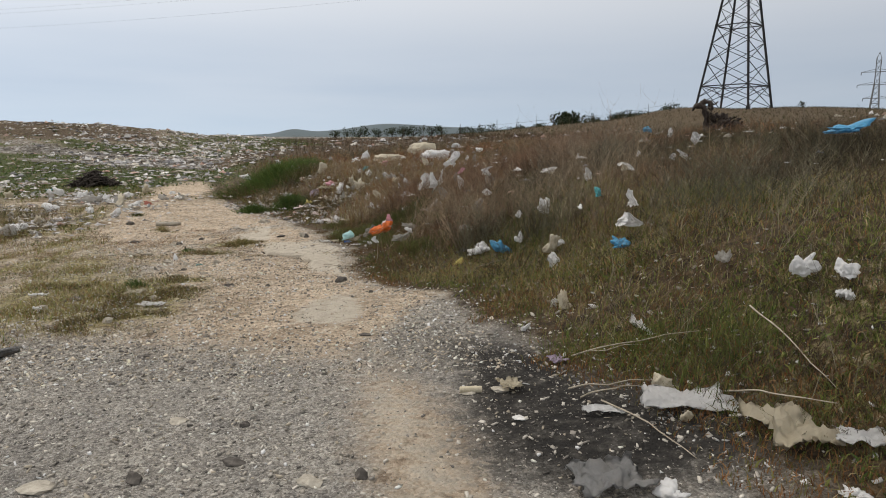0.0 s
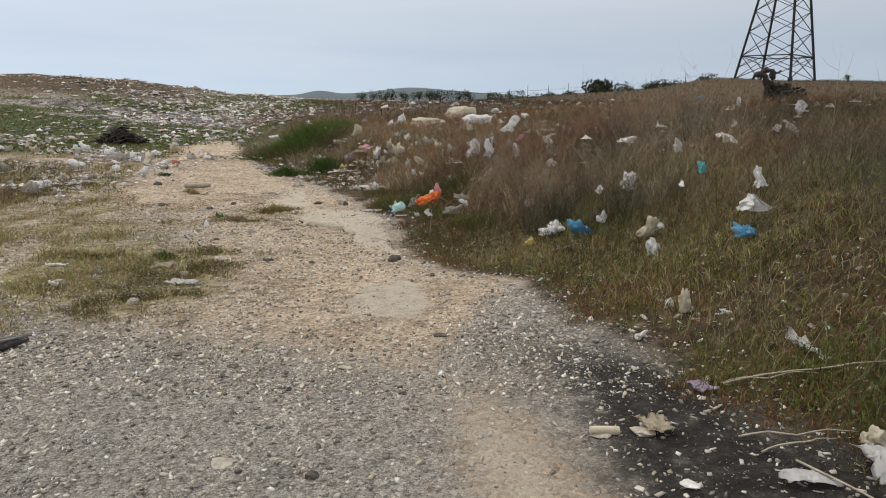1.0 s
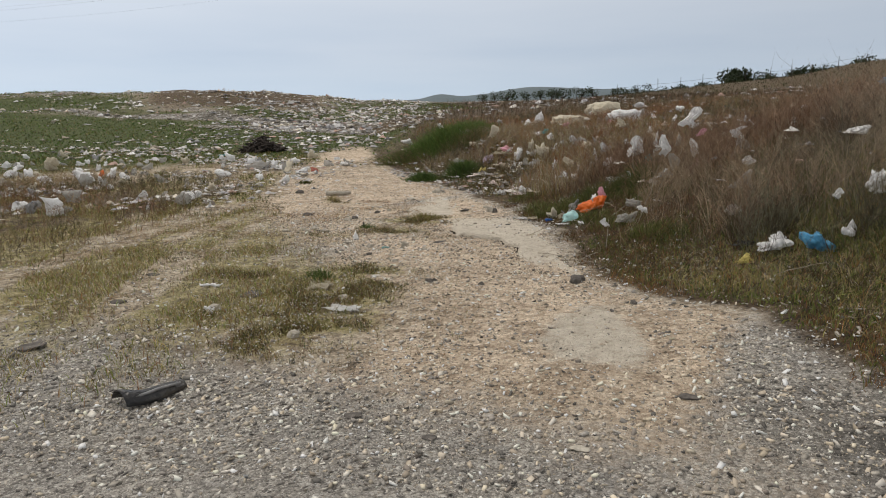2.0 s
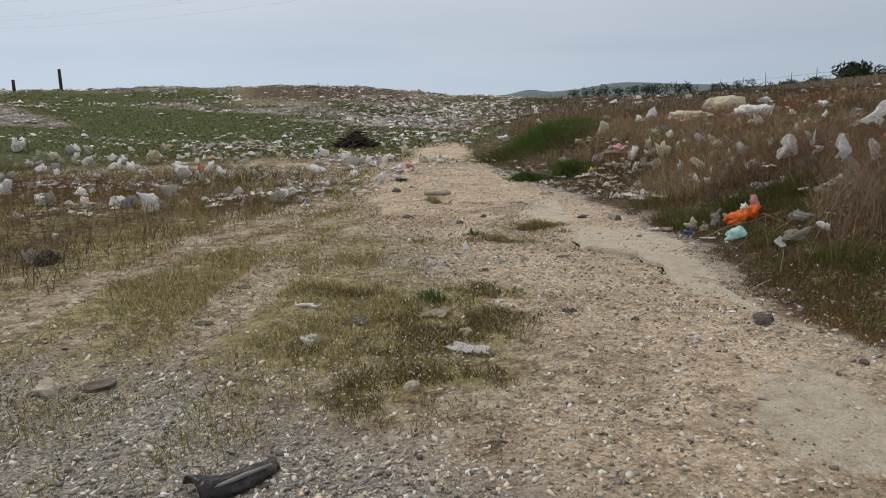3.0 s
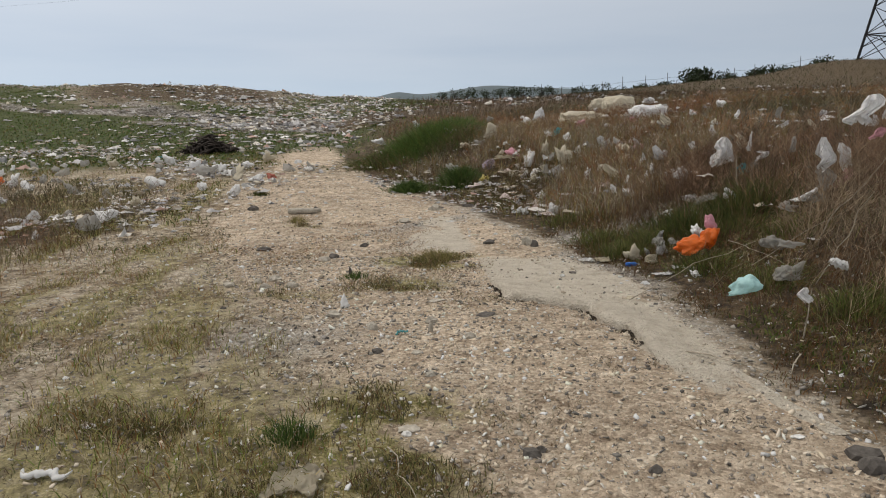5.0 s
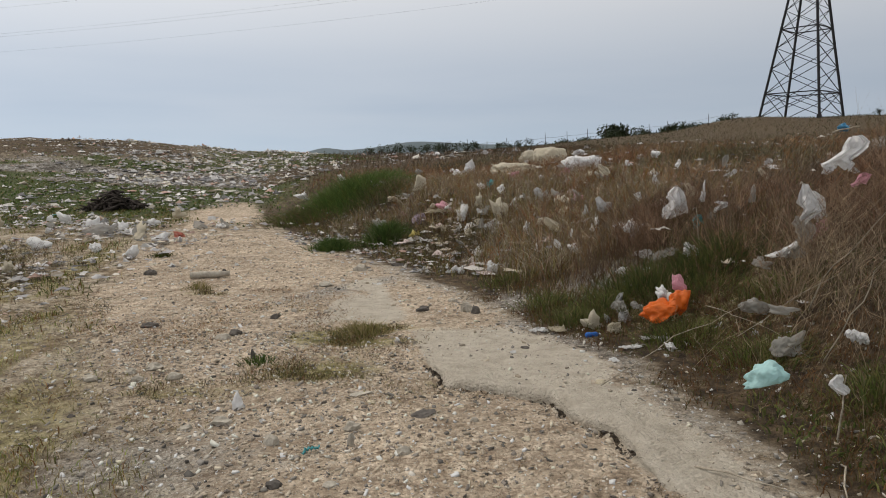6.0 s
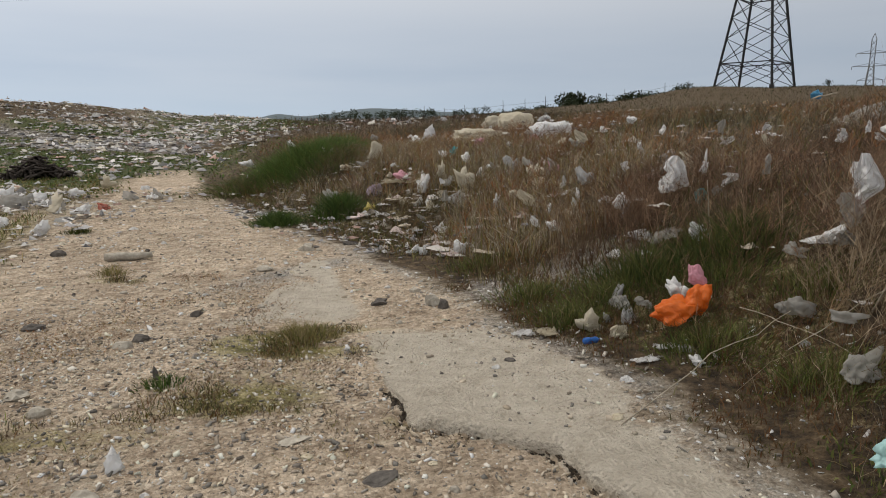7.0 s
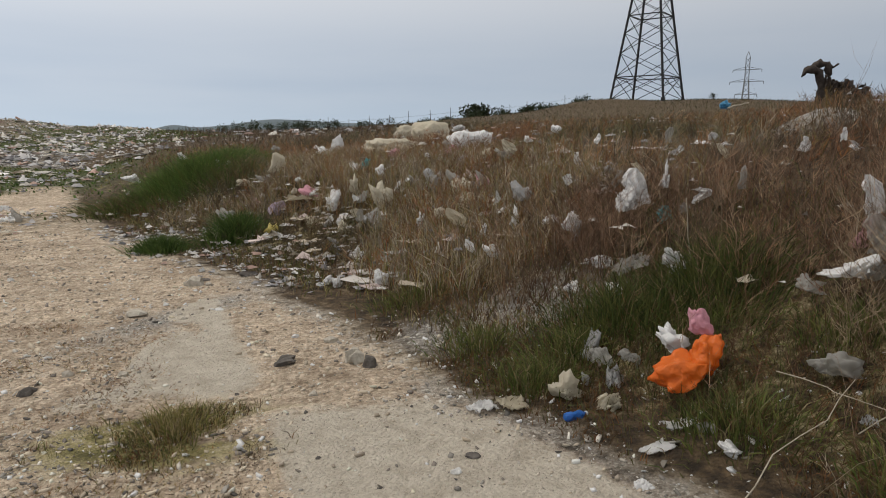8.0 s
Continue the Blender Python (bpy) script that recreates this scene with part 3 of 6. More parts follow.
def ribbons(p0, p1, p2, w):
    """Bent tapering strips through three points each: 5 corners, 3 triangles."""
    d = p2 - p0
    side = np.cross(d, rng.normal(size=d.shape))
    side /= np.linalg.norm(side, axis=1, keepdims=True) + 1e-9
    side *= w[:, None] / 2
    co = np.stack([p0 - side, p0 + side, p1 - side * 0.75, p1 + side * 0.75, p2], 1).reshape(-1, 3)
    k = np.arange(len(p0))[:, None] * 5
    tri = np.concatenate([k + [0, 1, 3], k + [0, 3, 2], k + [2, 3, 4]], 0)
    return co, tri


def scatter(count, x0, x1, y0, y1, density):
    """Places drawn so that they lie as thick as density(x, y), which is 0 to 1."""
    out = []
    have = 0
    for _ in range(40):
        x, y = rng.uniform(x0, x1, count), rng.uniform(y0, y1, count)
        keep = rng.uniform(size=count) < density(x, y)
        out.append(np.stack([x[keep], y[keep]], -1))
        have += keep.sum()
        if have >= count:
            break
    return np.concatenate(out)[:count]


def stuff(name, co, tri, tint, mat, label, category):
    me = raw_mesh(name, co, tri, tint)
    me.materials.append(mat)
    return tagged(new(name, me), label, category, kind="stuff")


def drift(xy):
    """How the kinds of dead herbs shift from stretch to stretch: rusty, olive-grey or straw."""
    a, b = fbm(xy[:, 0], xy[:, 1], 2.6, 151), fbm(xy[:, 0], xy[:, 1], 1.7, 152)
    rusty, olive = smooth(0.46, 0.60, a)[:, None], smooth(0.52, 0.40, a)[:, None]
    straw = (smooth(0.56, 0.68, b) * 0.55)[:, None]
    t = 1 + rusty * (np.array([1.12, 0.86, 0.74]) - 1) + olive * (np.array([0.62, 0.70, 0.62]) - 1)
    return t * (1 - straw) + straw * np.array([1.7, 1.68, 1.55])


def weeds(name, xy, tall, width, colours, label, branches=7, lean=0.25):
    """Dead branching weeds: a stem and side twigs each."""
    n = len(xy)
    z = height(xy[:, 0], xy[:, 1]) - 0.02
    root = np.column_stack([xy, z])
    h = tall * rng.uniform(0.55, 1.25, n)
    bend = rng.normal(0, lean, (n, 2)) * h[:, None] + np.array([0.10, -0.03]) * h[:, None]
    tip = root + np.column_stack([bend, h])
    mid = root + np.column_stack([bend * 0.35, h * 0.5]) + rng.normal(0, 0.02, (n, 3)) * h[:, None]
    pick = colours[rng.integers(0, len(colours), n)] * rng.uniform(0.65, 1.3, (n, 1)) * drift(xy)
    P0, P1, P2, W, C = [root], [mid], [tip], [np.full(n, width)], [pick]
    for b in range(branches):
        f = rng.uniform(0.2, 0.9, n)[:, None]
        a = root * (1 - f) ** 2 + 2 * mid * f * (1 - f) + tip * f * f
        ang = rng.uniform(0, 2 * np.pi, n)
        ln = h * rng.uniform(0.18, 0.5, n)
        out = np.column_stack([np.cos(ang) * ln * 0.6, np.sin(ang) * ln * 0.6, ln * rng.uniform(0.4, 1.0, n)])
        P0.append(a)
        P1.append(a + out * [0.6, 0.6, 0.4])
        P2.append(a + out)
        W.append(np.full(n, width * 0.7))
        C.append(pick * rng.uniform(0.8, 1.25, (n, 1)))
    co, tri = ribbons(np.concatenate(P0), np.concatenate(P1), np.concatenate(P2), np.concatenate(W))
    return stuff(name, co, tri, np.repeat(np.concatenate(C), 5, 0), STRAW, label, "weeds")


def grass(name, xy, tall, width, colours, label, lean=0.5, category="grass", darken_y=None, patch=0.0):
    """Single blades. Past a given stretch of y their colour is darker by a given factor."""
    n = len(xy)
    root = np.column_stack([xy, height(xy[:, 0], xy[:, 1]) - 0.01])
    h = tall * rng.uniform(0.4, 1.3, n)
    bend = rng.normal(0, lean, (n, 2)) * h[:, None]
    tip = root + np.column_stack([bend, h * 0.9])
    mid = root + np.column_stack([bend * 0.3, h * 0.58])
    co, tri = ribbons(root, mid, tip, width * rng.uniform(0.6, 1.4, n))
    pick = rng.integers(0, len(colours), n)
    if patch:
        f = (fbm(xy[:, 0], xy[:, 1], patch, 101) - 0.3) / 0.4 + rng.normal(0, 0.10, n)
        pick = np.clip(f * len(colours), 0, len(colours) - 1).astype(int)
    c = colours[pick] * rng.uniform(0.6, 1.35, (n, 1))
    if darken_y:
        c = c * (1 - (1 - darken_y[2]) * smooth(darken_y[0], darken_y[1], xy[:, 1]))[:, None]
    return stuff(name, co, tri, np.repeat(c, 5, 0), LEAF, label, category)


def brush(name, xy, tall, width, colours, label, limbs=6, twigs=5):
    """Bushy dead herbs: limbs that spread from the root, each with side twigs."""
    n = len(xy)
    root = np.column_stack([xy, height(xy[:, 0], xy[:, 1]) - 0.02])
    size = tall * rng.uniform(0.6, 1.25, n)
    tone = colours[rng.integers(0, len(colours), n)] * rng.uniform(0.7, 1.25, (n, 1)) * drift(xy)
    P0, P1, P2, W, C = [], [], [], [], []
    for _ in range(limbs):
        a, out = rng.uniform(0, 2 * np.pi, n), rng.uniform(0.1, 0.62, n)
        ln = size * rng.uniform(0.6, 1.1, n)
        tip = root + np.column_stack([np.cos(a) * out * ln, np.sin(a) * out * ln, ln * (1 - 0.35 * out)])
        mid = root * 0.5 + tip * 0.5 + np.column_stack([np.cos(a), np.sin(a), -np.ones(n)]) * (0.08 * ln * rng.uniform(-0.5, 1, n))[:, None]
        P0.append(root), P1.append(mid), P2.append(tip), W.append(np.full(n, width)), C.append(tone)
        for _ in range(twigs):
            f = rng.uniform(0.3, 0.95, n)[:, None]
            q = root * (1 - f) ** 2 + 2 * mid * f * (1 - f) + tip * f * f
            b = a + rng.normal(0, 1.2, n)
            tl = size * rng.uniform(0.12, 0.34, n)
            e = q + np.column_stack([np.cos(b) * tl * 0.7, np.sin(b) * tl * 0.7, tl * rng.uniform(0.2, 1.0, n)])
            P0.append(q), P1.append((q + e) / 2 + rng.normal(0, 0.06, (n, 3)) * tl[:, None]), P2.append(e)
            W.append(np.full(n, width * 0.6)), C.append(tone * rng.uniform(0.8, 1.3, (n, 1)))
    co, tri = ribbons(np.concatenate(P0), np.concatenate(P1), np.concatenate(P2), np.concatenate(W))
    return stuff(name, co, tri, np.repeat(np.concatenate(C), 5, 0), STRAW, label, "weeds")


BROWN = np.array([(0.100, 0.066, 0.043), (0.13, 0.086, 0.054), (0.08, 0.057, 0.040), (0.20, 0.155, 0.10), (0.06, 0.048, 0.034)])
PALE = np.array([(0.30, 0.26, 0.20), (0.24, 0.20, 0.15), (0.36, 0.31, 0.23), (0.15, 0.12, 0.09)])
GREEN = np.array([(0.055, 0.08, 0.018), (0.085, 0.10, 0.025), (0.12, 0.12, 0.035), (0.045, 0.06, 0.016)])
OLIVE = np.array([(0.21, 0.19, 0.065), (0.29, 0.235, 0.10), (0.15, 0.145, 0.045), (0.36, 0.29, 0.16)])
RUST = np.array([(0.16, 0.075, 0.03), (0.20, 0.11, 0.045), (0.12, 0.07, 0.03), (0.12, 0.11, 0.04)])
HERB = np.array([(0.16, 0.19, 0.045), (0.21, 0.22, 0.065), (0.11, 0.15, 0.035)])
LUSH = np.array([(0.055, 0.10, 0.022), (0.08, 0.135, 0.03), (0.045, 0.075, 0.018), (0.11, 0.15, 0.04)])


def bank_cover(x, y):
    u = side(x, y)
    bare = 1 - 0.9 * blob(x, y, 3.4, 14.2, 1.2, 0.6) - 0.95 * blob(x, y, 4.0, 17.6, 1.9, 0.7, 41) - 0.85 * blob(x, y, -1.5, 14.6, 0.9, 0.8)
    near = smooth(10.0, 7.5, y)
    return smooth(1.3 + 1.3 * near, 2.6 + 2.2 * near, u) * np.clip(bare, 0, 1) * (0.35 + 0.65 * smooth(0.35, 0.6, fbm(x, y, 1.8, 81)))


def verge(x, y):
    u = side(x, y)
    return smooth(0.1, 0.6, u) * smooth(4.5, 1.5, u) * (0.2 + 0.8 * smooth(0.35, 0.6, fbm(x, y, 0.8, 82))) * (1 - 0.95 * blob(x, y, 0.95, 3.45, 0.7, 0.55)) * (1 - 0.9 * np.clip(1.3 * blob(x, y, -1.55, 14.3, 1.0, 0.6, 15), 0, 1))


def left_field(x, y):
    wide = np.interp(y, [0, 5, 6, 8, 10, 12, 15, 18, 21, 24, 30], [6, 4.6, 2.9, 2.4, 3.1, 4.0, 4.6, 4.3, 3.2, 2.4, 2.2])
    return smooth(-wide + 0.4, -wide - 1.0, side(x, y)) * smooth(4.4, 6.0, y - 0.25 * (x + 4)) * (0.10 + 0.90 * smooth(0.42, 0.62, fbm(x, y, 0.7, 83))) * (0.12 + 0.88 * smooth(0.38, 0.56, fbm((x + 0.30 * y) / 0.45, y / 2.6, 1.0, 140, 3)))


def left_scrub(x, y):
    return smooth(-7.4, -9.5, x + 0.15 * (y - 9)) * smooth(7, 9, y) * smooth(21, 16, y) * (0.25 + 0.75 * smooth(0.4, 0.6, fbm(x, y, 2.5, 84)))


weeds("dry_weeds", scatter(9000, -2.2, 5.5, 2.0, 16, bank_cover), 0.33, 0.0042, np.concatenate([BROWN * 0.8, BROWN * 1.0, BROWN * 1.5, PALE[1:2] * 0.8, OLIVE[:1] * 0.6]), "dense brown dead weeds covering the bank")
weeds("dry_weeds", scatter(14000, -9, 16, 15, 34, bank_cover), 0.38, 0.009, np.concatenate([BROWN * 1.5, RUST * 1.2, PALE[:2] * 0.9]), "dense brown dead weeds covering the bank", 6)
weeds("dry_weeds", scatter(12000, -14, 60, 32, 90, bank_cover), 0.42, 0.020, BROWN * 0.9, "dense brown dead weeds covering the rise", 5)
weeds("dry_weeds", scatter(13000, -24, -7, 7, 21, left_scrub), 0.32, 0.007, np.concatenate([BROWN * 1.5, BROWN * 1.3, OLIVE * 0.6]), "low reddish dead weeds in the open field", 6)
weeds("dry_weeds", scatter(1500, -0.9, 3.5, 4, 15, lambda x, y: smooth(1.7, 2.6, side(x, y)) * smooth(0.46, 0.6, fbm(x, y, 1.1, 86))), 0.62, 0.0035, PALE * 0.72, "tangled pale grey dead weeds on the bank", 9, 0.4)
weeds("dry_weeds", scatter(9000, -2.6, 3.2, 2.2, 16, lambda x, y: smooth(0.25, 0.9, side(x, y)) * smooth(3.0, 1.6, side(x, y)) * (1 - 0.9 * blob(x, y, 0.95, 3.45, 0.7, 0.55)) * (0.3 + 0.7 * smooth(0.4, 0.6, fbm(x, y, 0.9, 94)))), 0.13, 0.0035, np.concatenate([BROWN * 0.8, BROWN * 0.7, RUST * 0.7, BROWN[:2]]), "low brown twiggy undergrowth along the verge", 7, 0.5)
weeds("dry_weeds", scatter(450, -0.7, 2.0, 10, 14, lambda x, y: np.clip(blob(x, y, 0.35, 11.7, 0.6, 1.3), 0, 1)), 0.72, 0.0035, PALE * 0.7, "tangled pale grey dead shrub on the bank", 10, 0.35)
weeds("dry_weeds", scatter(55, -0.4, 3.6, 6, 15, lambda x, y: smooth(1.8, 2.6, side(x, y))), 1.05, 0.004, PALE * 0.7, "tall bare stalks above the weeds", 6, 0.15)
weeds("dry_weeds", scatter(900, -4.2, -0.8, 8.6, 12.6, lambda x, y: smooth(0.32, 0.12, np.abs(x - np.interp(y, LIP_Y, LIP_X) + 0.22)) * smooth(0.45, 0.58, fbm(x, y, 0.5, 115))), 0.035, 0.004, BROWN * 0.7, "dark dead twigs strewn along the broken clay edge", 6, 0.9)
weeds("dry_weeds", scatter(420, -1.2, 3, 3, 14, verge), 0.42, 0.0033, PALE * 0.85, "pale dry stalks standing in grass", 4, 0.5)
weeds("dry_weeds", scatter(5000, -8.5, 0, 15, 25, lambda x, y: smooth(0.5, 1.3, side(x, y)) * smooth(0.36, 0.55, fbm(x, y, 1.6, 95))), 0.32, 0.006, np.concatenate([BROWN, RUST, PALE[:2]]), "brown and straw-coloured weeds along the track", 6, 0.4)
weeds("dry_weeds", scatter(15000, -8.5, -2.0, 5.0, 15.5, lambda x, y: smooth(-0.9, -1.9, side(x, y)) * smooth(0.5, 0.62, fbm(x, y, 0.55, 79)) * (0.4 + 0.6 * smooth(0.4, 0.6, fbm(x, y, 2.2, 80)))), 0.045, 0.0034, np.concatenate([BROWN * 1.5, BROWN * 1.2, RUST * 1.3, OLIVE]), "tiny dead herbs on stony ground", 6, 0.7)
def thicket(x, y):
    return smooth(1.0, 1.9, side(x, y)) * smooth(0.42, 0.58, fbm(x, y, 1.3, 131)) * smooth(6.5, 9.0, y)


brush("dry_weeds", scatter(1100, -1.6, 6.0, 3.5, 16, thicket), 0.52, 0.0055, np.concatenate([BROWN * 0.8, BROWN * 1.2, BROWN[:3] * 0.6, PALE[1:2] * 0.6]), "dark twiggy dead herbs standing on the bank")
brush("dry_weeds", scatter(420, -0.9, 4.5, 8, 15, lambda x, y: thicket(x, y) * smooth(0.9, 1.6, side(x, y))), 0.72, 0.0048, PALE * 0.85, "tangle of pale grey branching stalks on the bank", 7, 6)
brush("dry_weeds", scatter(1500, -4.5, 12, 15, 32, lambda x, y: smooth(0.8, 1.8, side(x, y)) * smooth(0.4, 0.58, fbm(x, y, 2.4, 132))), 0.42, 0.011, np.concatenate([BROWN * 1.9, RUST * 1.5, BROWN * 1.5, PALE[:2]]), "reddish-brown branching dead herbs on the bank", 5, 5)
grass("straw_grass", scatter(20000, -6, 2.5, 15.0, 27, lambda x, y: smooth(0.7, 1.5, side(x, y)) * smooth(0.44, 0.56, fbm(x, y, 1.7, 133)) * smooth(7.5, 4, side(x, y))), 0.34, 0.008, np.concatenate([PALE * 1.4, OLIVE * 1.1, RUST * 1.5, PALE * 1.1]), "straw-coloured dry grass among the litter", 0.35)
grass("verge_grass", scatter(30000, -2.6, 4.6, 1.8, 15, verge), 0.075, 0.005, np.concatenate([RUST * 1.3, BROWN * 1.6, RUST * 1.5, OLIVE, HERB * 1.1, GREEN * 1.3, RUST * 1.3]), "short green and rusty grass along the track's edge", darken_y=(8.4, 9.8, 0.6), patch=0.8)
grass("verge_herbs", scatter(16000, -2.0, 4.6, 2.2, 11, lambda x, y: verge(x, y) * smooth(0.44, 0.56, fbm(x, y, 1.1, 101))), 0.05, 0.013, np.concatenate([HERB, GREEN * 1.4, HERB * 1.1]), "leafy yellow-green herbs near the track", darken_y=(8.4, 9.8, 0.65))
grass("verge_grass", scatter(12000, -2.4, 4.0, 3, 15, lambda x, y: verge(x, y) * smooth(0.48, 0.6, fbm(x, y, 1.4, 87))), 0.16, 0.0045, np.concatenate([GREEN * 1.2, HERB * 0.8]), "taller green grass at the foot of the bank", darken_y=(8.4, 9.8, 0.65))
grass("verge_herbs", scatter(18000, -2.8, 3.2, 2.5, 14.5, lambda x, y: smooth(-0.05, 0.25, side(x, y)) * smooth(1.8, 0.8, side(x, y)) * smooth(0.45, 0.58, fbm(x, y, 0.9, 88))), 0.055, 0.006, RUST * 1.3, "rust-brown low herbs beside the gravel", darken_y=(8.4, 9.8, 0.6))
grass("verge_grass", scatter(18000, -9, 1, 13.5, 25, lambda x, y: smooth(0.1, 0.7, side(x, y)) * smooth(5, 2, side(x, y)) * (0.15 + 0.85 * smooth(0.4, 0.6, fbm(x, y, 1.2, 96)))), 0.13, 0.008, np.concatenate([GREEN, OLIVE, RUST, BROWN]), "mixed green and brown grass beside the track")
grass("bank_grass", scatter(24000, -3, 7, 4, 24, lambda x, y: bank_cover(x, y) * smooth(0.4, 0.6, fbm(x, y, 2.2, 89))), 0.22, 0.006, np.concatenate([OLIVE * 0.6, GREEN, BROWN * 1.2]), "olive grass under the dead weeds")
grass("bank_grass", scatter(34000, -1.5, 5.0, 4, 12.5, lambda x, y: smooth(0.3, 0.9, side(x, y)) * smooth(5.5, 3, side(x, y)) * smooth(11.0, 8.5, y) * (0.15 + 0.85 * smooth(5.0, 7.5, y)) * (0.2 + 0.8 * smooth(0.42, 0.58, fbm(x, y, 1.3, 98)))), 0.10, 0.0045, np.concatenate([OLIVE * 1.4, HERB * 1.35, RUST * 1.8, OLIVE * 1.1, PALE * 1.1]), "straw-yellow and olive grass on the lower bank")
grass("field_grass", scatter(42000, -11, -2, 4.6, 15, left_field), 0.075, 0.0055, np.concatenate([OLIVE * 1.4, HERB * 1.4, OLIVE, PALE * 1.4, RUST * 1.4]), "thin yellow-green grass on stony ground")
grass("field_grass", scatter(26000, -24, -6, 13, 30, left_field), 0.10, 0.012, np.concatenate([OLIVE * 1.2, HERB, GREEN, RUST]), "thin yellow-green grass on stony ground")
grass("track_grass", scatter(16000, -6.8, -2.2, 5.8, 15.8, lambda x, y: np.clip(clumps(x, y) * (0.3 + 1.0 * smooth(0.4, 0.6, fbm(x, y, 0.3, 97))) - 0.3, 0, 1)), 0.06, 0.004, np.concatenate([OLIVE, GREEN, RUST, BROWN]), "clumps of low grass in the gravel")
grass("rise_grass", scatter(26000, 0, 110, 50, 150, lambda x, y: smooth(60, 85, np.hypot(x, y))), 0.28, 0.06, np.concatenate([GREEN * 0.6, OLIVE * 0.28, BROWN * 0.7]), "short grass on the rise")
grass("tip_grass", scatter(34000, -60, -8, 24, 66, lambda x, y: (0.012 + smooth(0.48, 0.54, fbm(x * 0.35, y, 9, 47))) * (1 - 0.9 * crest(x, y)) * smooth(-6, -14, x) * (1 - np.clip(1.3 * zones(x, y)[0], 0, 1))), 0.09, 0.06, np.concatenate([GREEN * 1.3, LUSH * 1.3, LUSH * 1.1, OLIVE * 0.7]), "bands of green grass among the refuse")


def tuft(x, y, wide, tall, count, label, turf=LUSH, width=0.012):
    p = rng.normal(0, wide / 2.6, (count, 2)) + (x, y)
    d = np.hypot(p[:, 0] - x, p[:, 1] - y) / wide
    root = np.column_stack([p, height(p[:, 0], p[:, 1]) - 0.01])
    h = tall * rng.uniform(0.5, 1.2, count) * (1 - 0.6 * np.clip(d, 0, 1))
    out = (p - (x, y)) * 0.25 + rng.normal(0, 0.38, (count, 2)) * h[:, None]
    tip = root + np.column_stack([out, h])
    mid = root + np.column_stack([out * 0.3, h * 0.6])
    co, tri = ribbons(root, mid, tip, width * rng.uniform(0.6, 1.5, count))
    c = turf[rng.integers(0, len(turf), count)] * rng.uniform(0.6, 1.3, (count, 1))
    me = raw_mesh("grass_tuft", co, tri, np.repeat(c, 5, 0))
    me.materials.append(LEAF)
    return tagged(new("grass_tuft", me), label, "grass tuft", kind="stuff")


MEADOW = np.concatenate([LUSH, GREEN * 1.2, OLIVE * 0.7, BROWN * 1.5])
tuft(-6.0, 25.0, 1.5, 0.85, 8500, "big lush green grass tuft on a hummock", np.concatenate([LUSH * 1.7, LUSH * 1.4, LUSH * 1.1, GREEN * 1.4]), 0.010)
tuft(-5.3, 25.5, 1.2, 0.7, 4500, "lush green grass over a hummock", np.concatenate([LUSH * 1.5, LUSH * 1.2, GREEN * 1.2]), 0.010)
tuft(-7.2, 24.6, 1.2, 0.5, 2600, "brown-tipped grass at the hummock's foot", MEADOW, 0.010)
tuft(-5.0, 24.2, 1.3, 0.55, 3200, "mixed green and brown grass on a hummock", MEADOW, 0.010)
tuft(-4.4, 19.8, 0.5, 0.5, 2600, "dark green leafy clump beside the track", LUSH * 0.95, 0.010)
tuft(-5.4, 19.5, 0.48, 0.28, 1500, "low dark green clump beside the track", LUSH * 0.95, 0.009)
tuft(-3.85, 8.35, 0.16, 0.16, 260, "small bright green grass tuft in gravel", width=0.005)
tuft(-3.8, 12.8, 0.32, 0.16, 500, "small olive grass tuft in gravel", OLIVE, 0.006)
tuft(-4.5, 11.9, 0.16, 0.10, 200, "small green grass tuft in gravel", width=0.006)
tuft(-6.5, 15.6, 0.2, 0.16, 200, "small olive grass tuft in gravel", OLIVE, 0.006)
tuft(-0.95, 13.4, 0.7, 0.32, 1500, "green grass clump among litter", GREEN, 0.007)
tuft(-0.35, 13.3, 0.6, 0.42, 1300, "green grass clump among litter", GREEN, 0.007)
for gx, gy, wide in ((-1.75, 12.9, 0.35), (-1.45, 13.2, 0.45), (-1.05, 11.9, 0.4), (-0.6, 12.9, 0.5), (-1.9, 13.7, 0.4), (-0.75, 11.2, 0.4), (-0.2, 12.3, 0.5), (-2.2, 15.2, 0.5), (-0.45, 10.3, 0.4)):
    tuft(gx, gy, wide, 0.20, 650, "green and olive grass clump on the verge", np.concatenate([GREEN * 1.3, HERB * 0.8, OLIVE * 0.6]), 0.006)
tuft(-8.6, 19.0, 0.3, 0.14, 200, "small green grass tuft by the path", GREEN, 0.01)


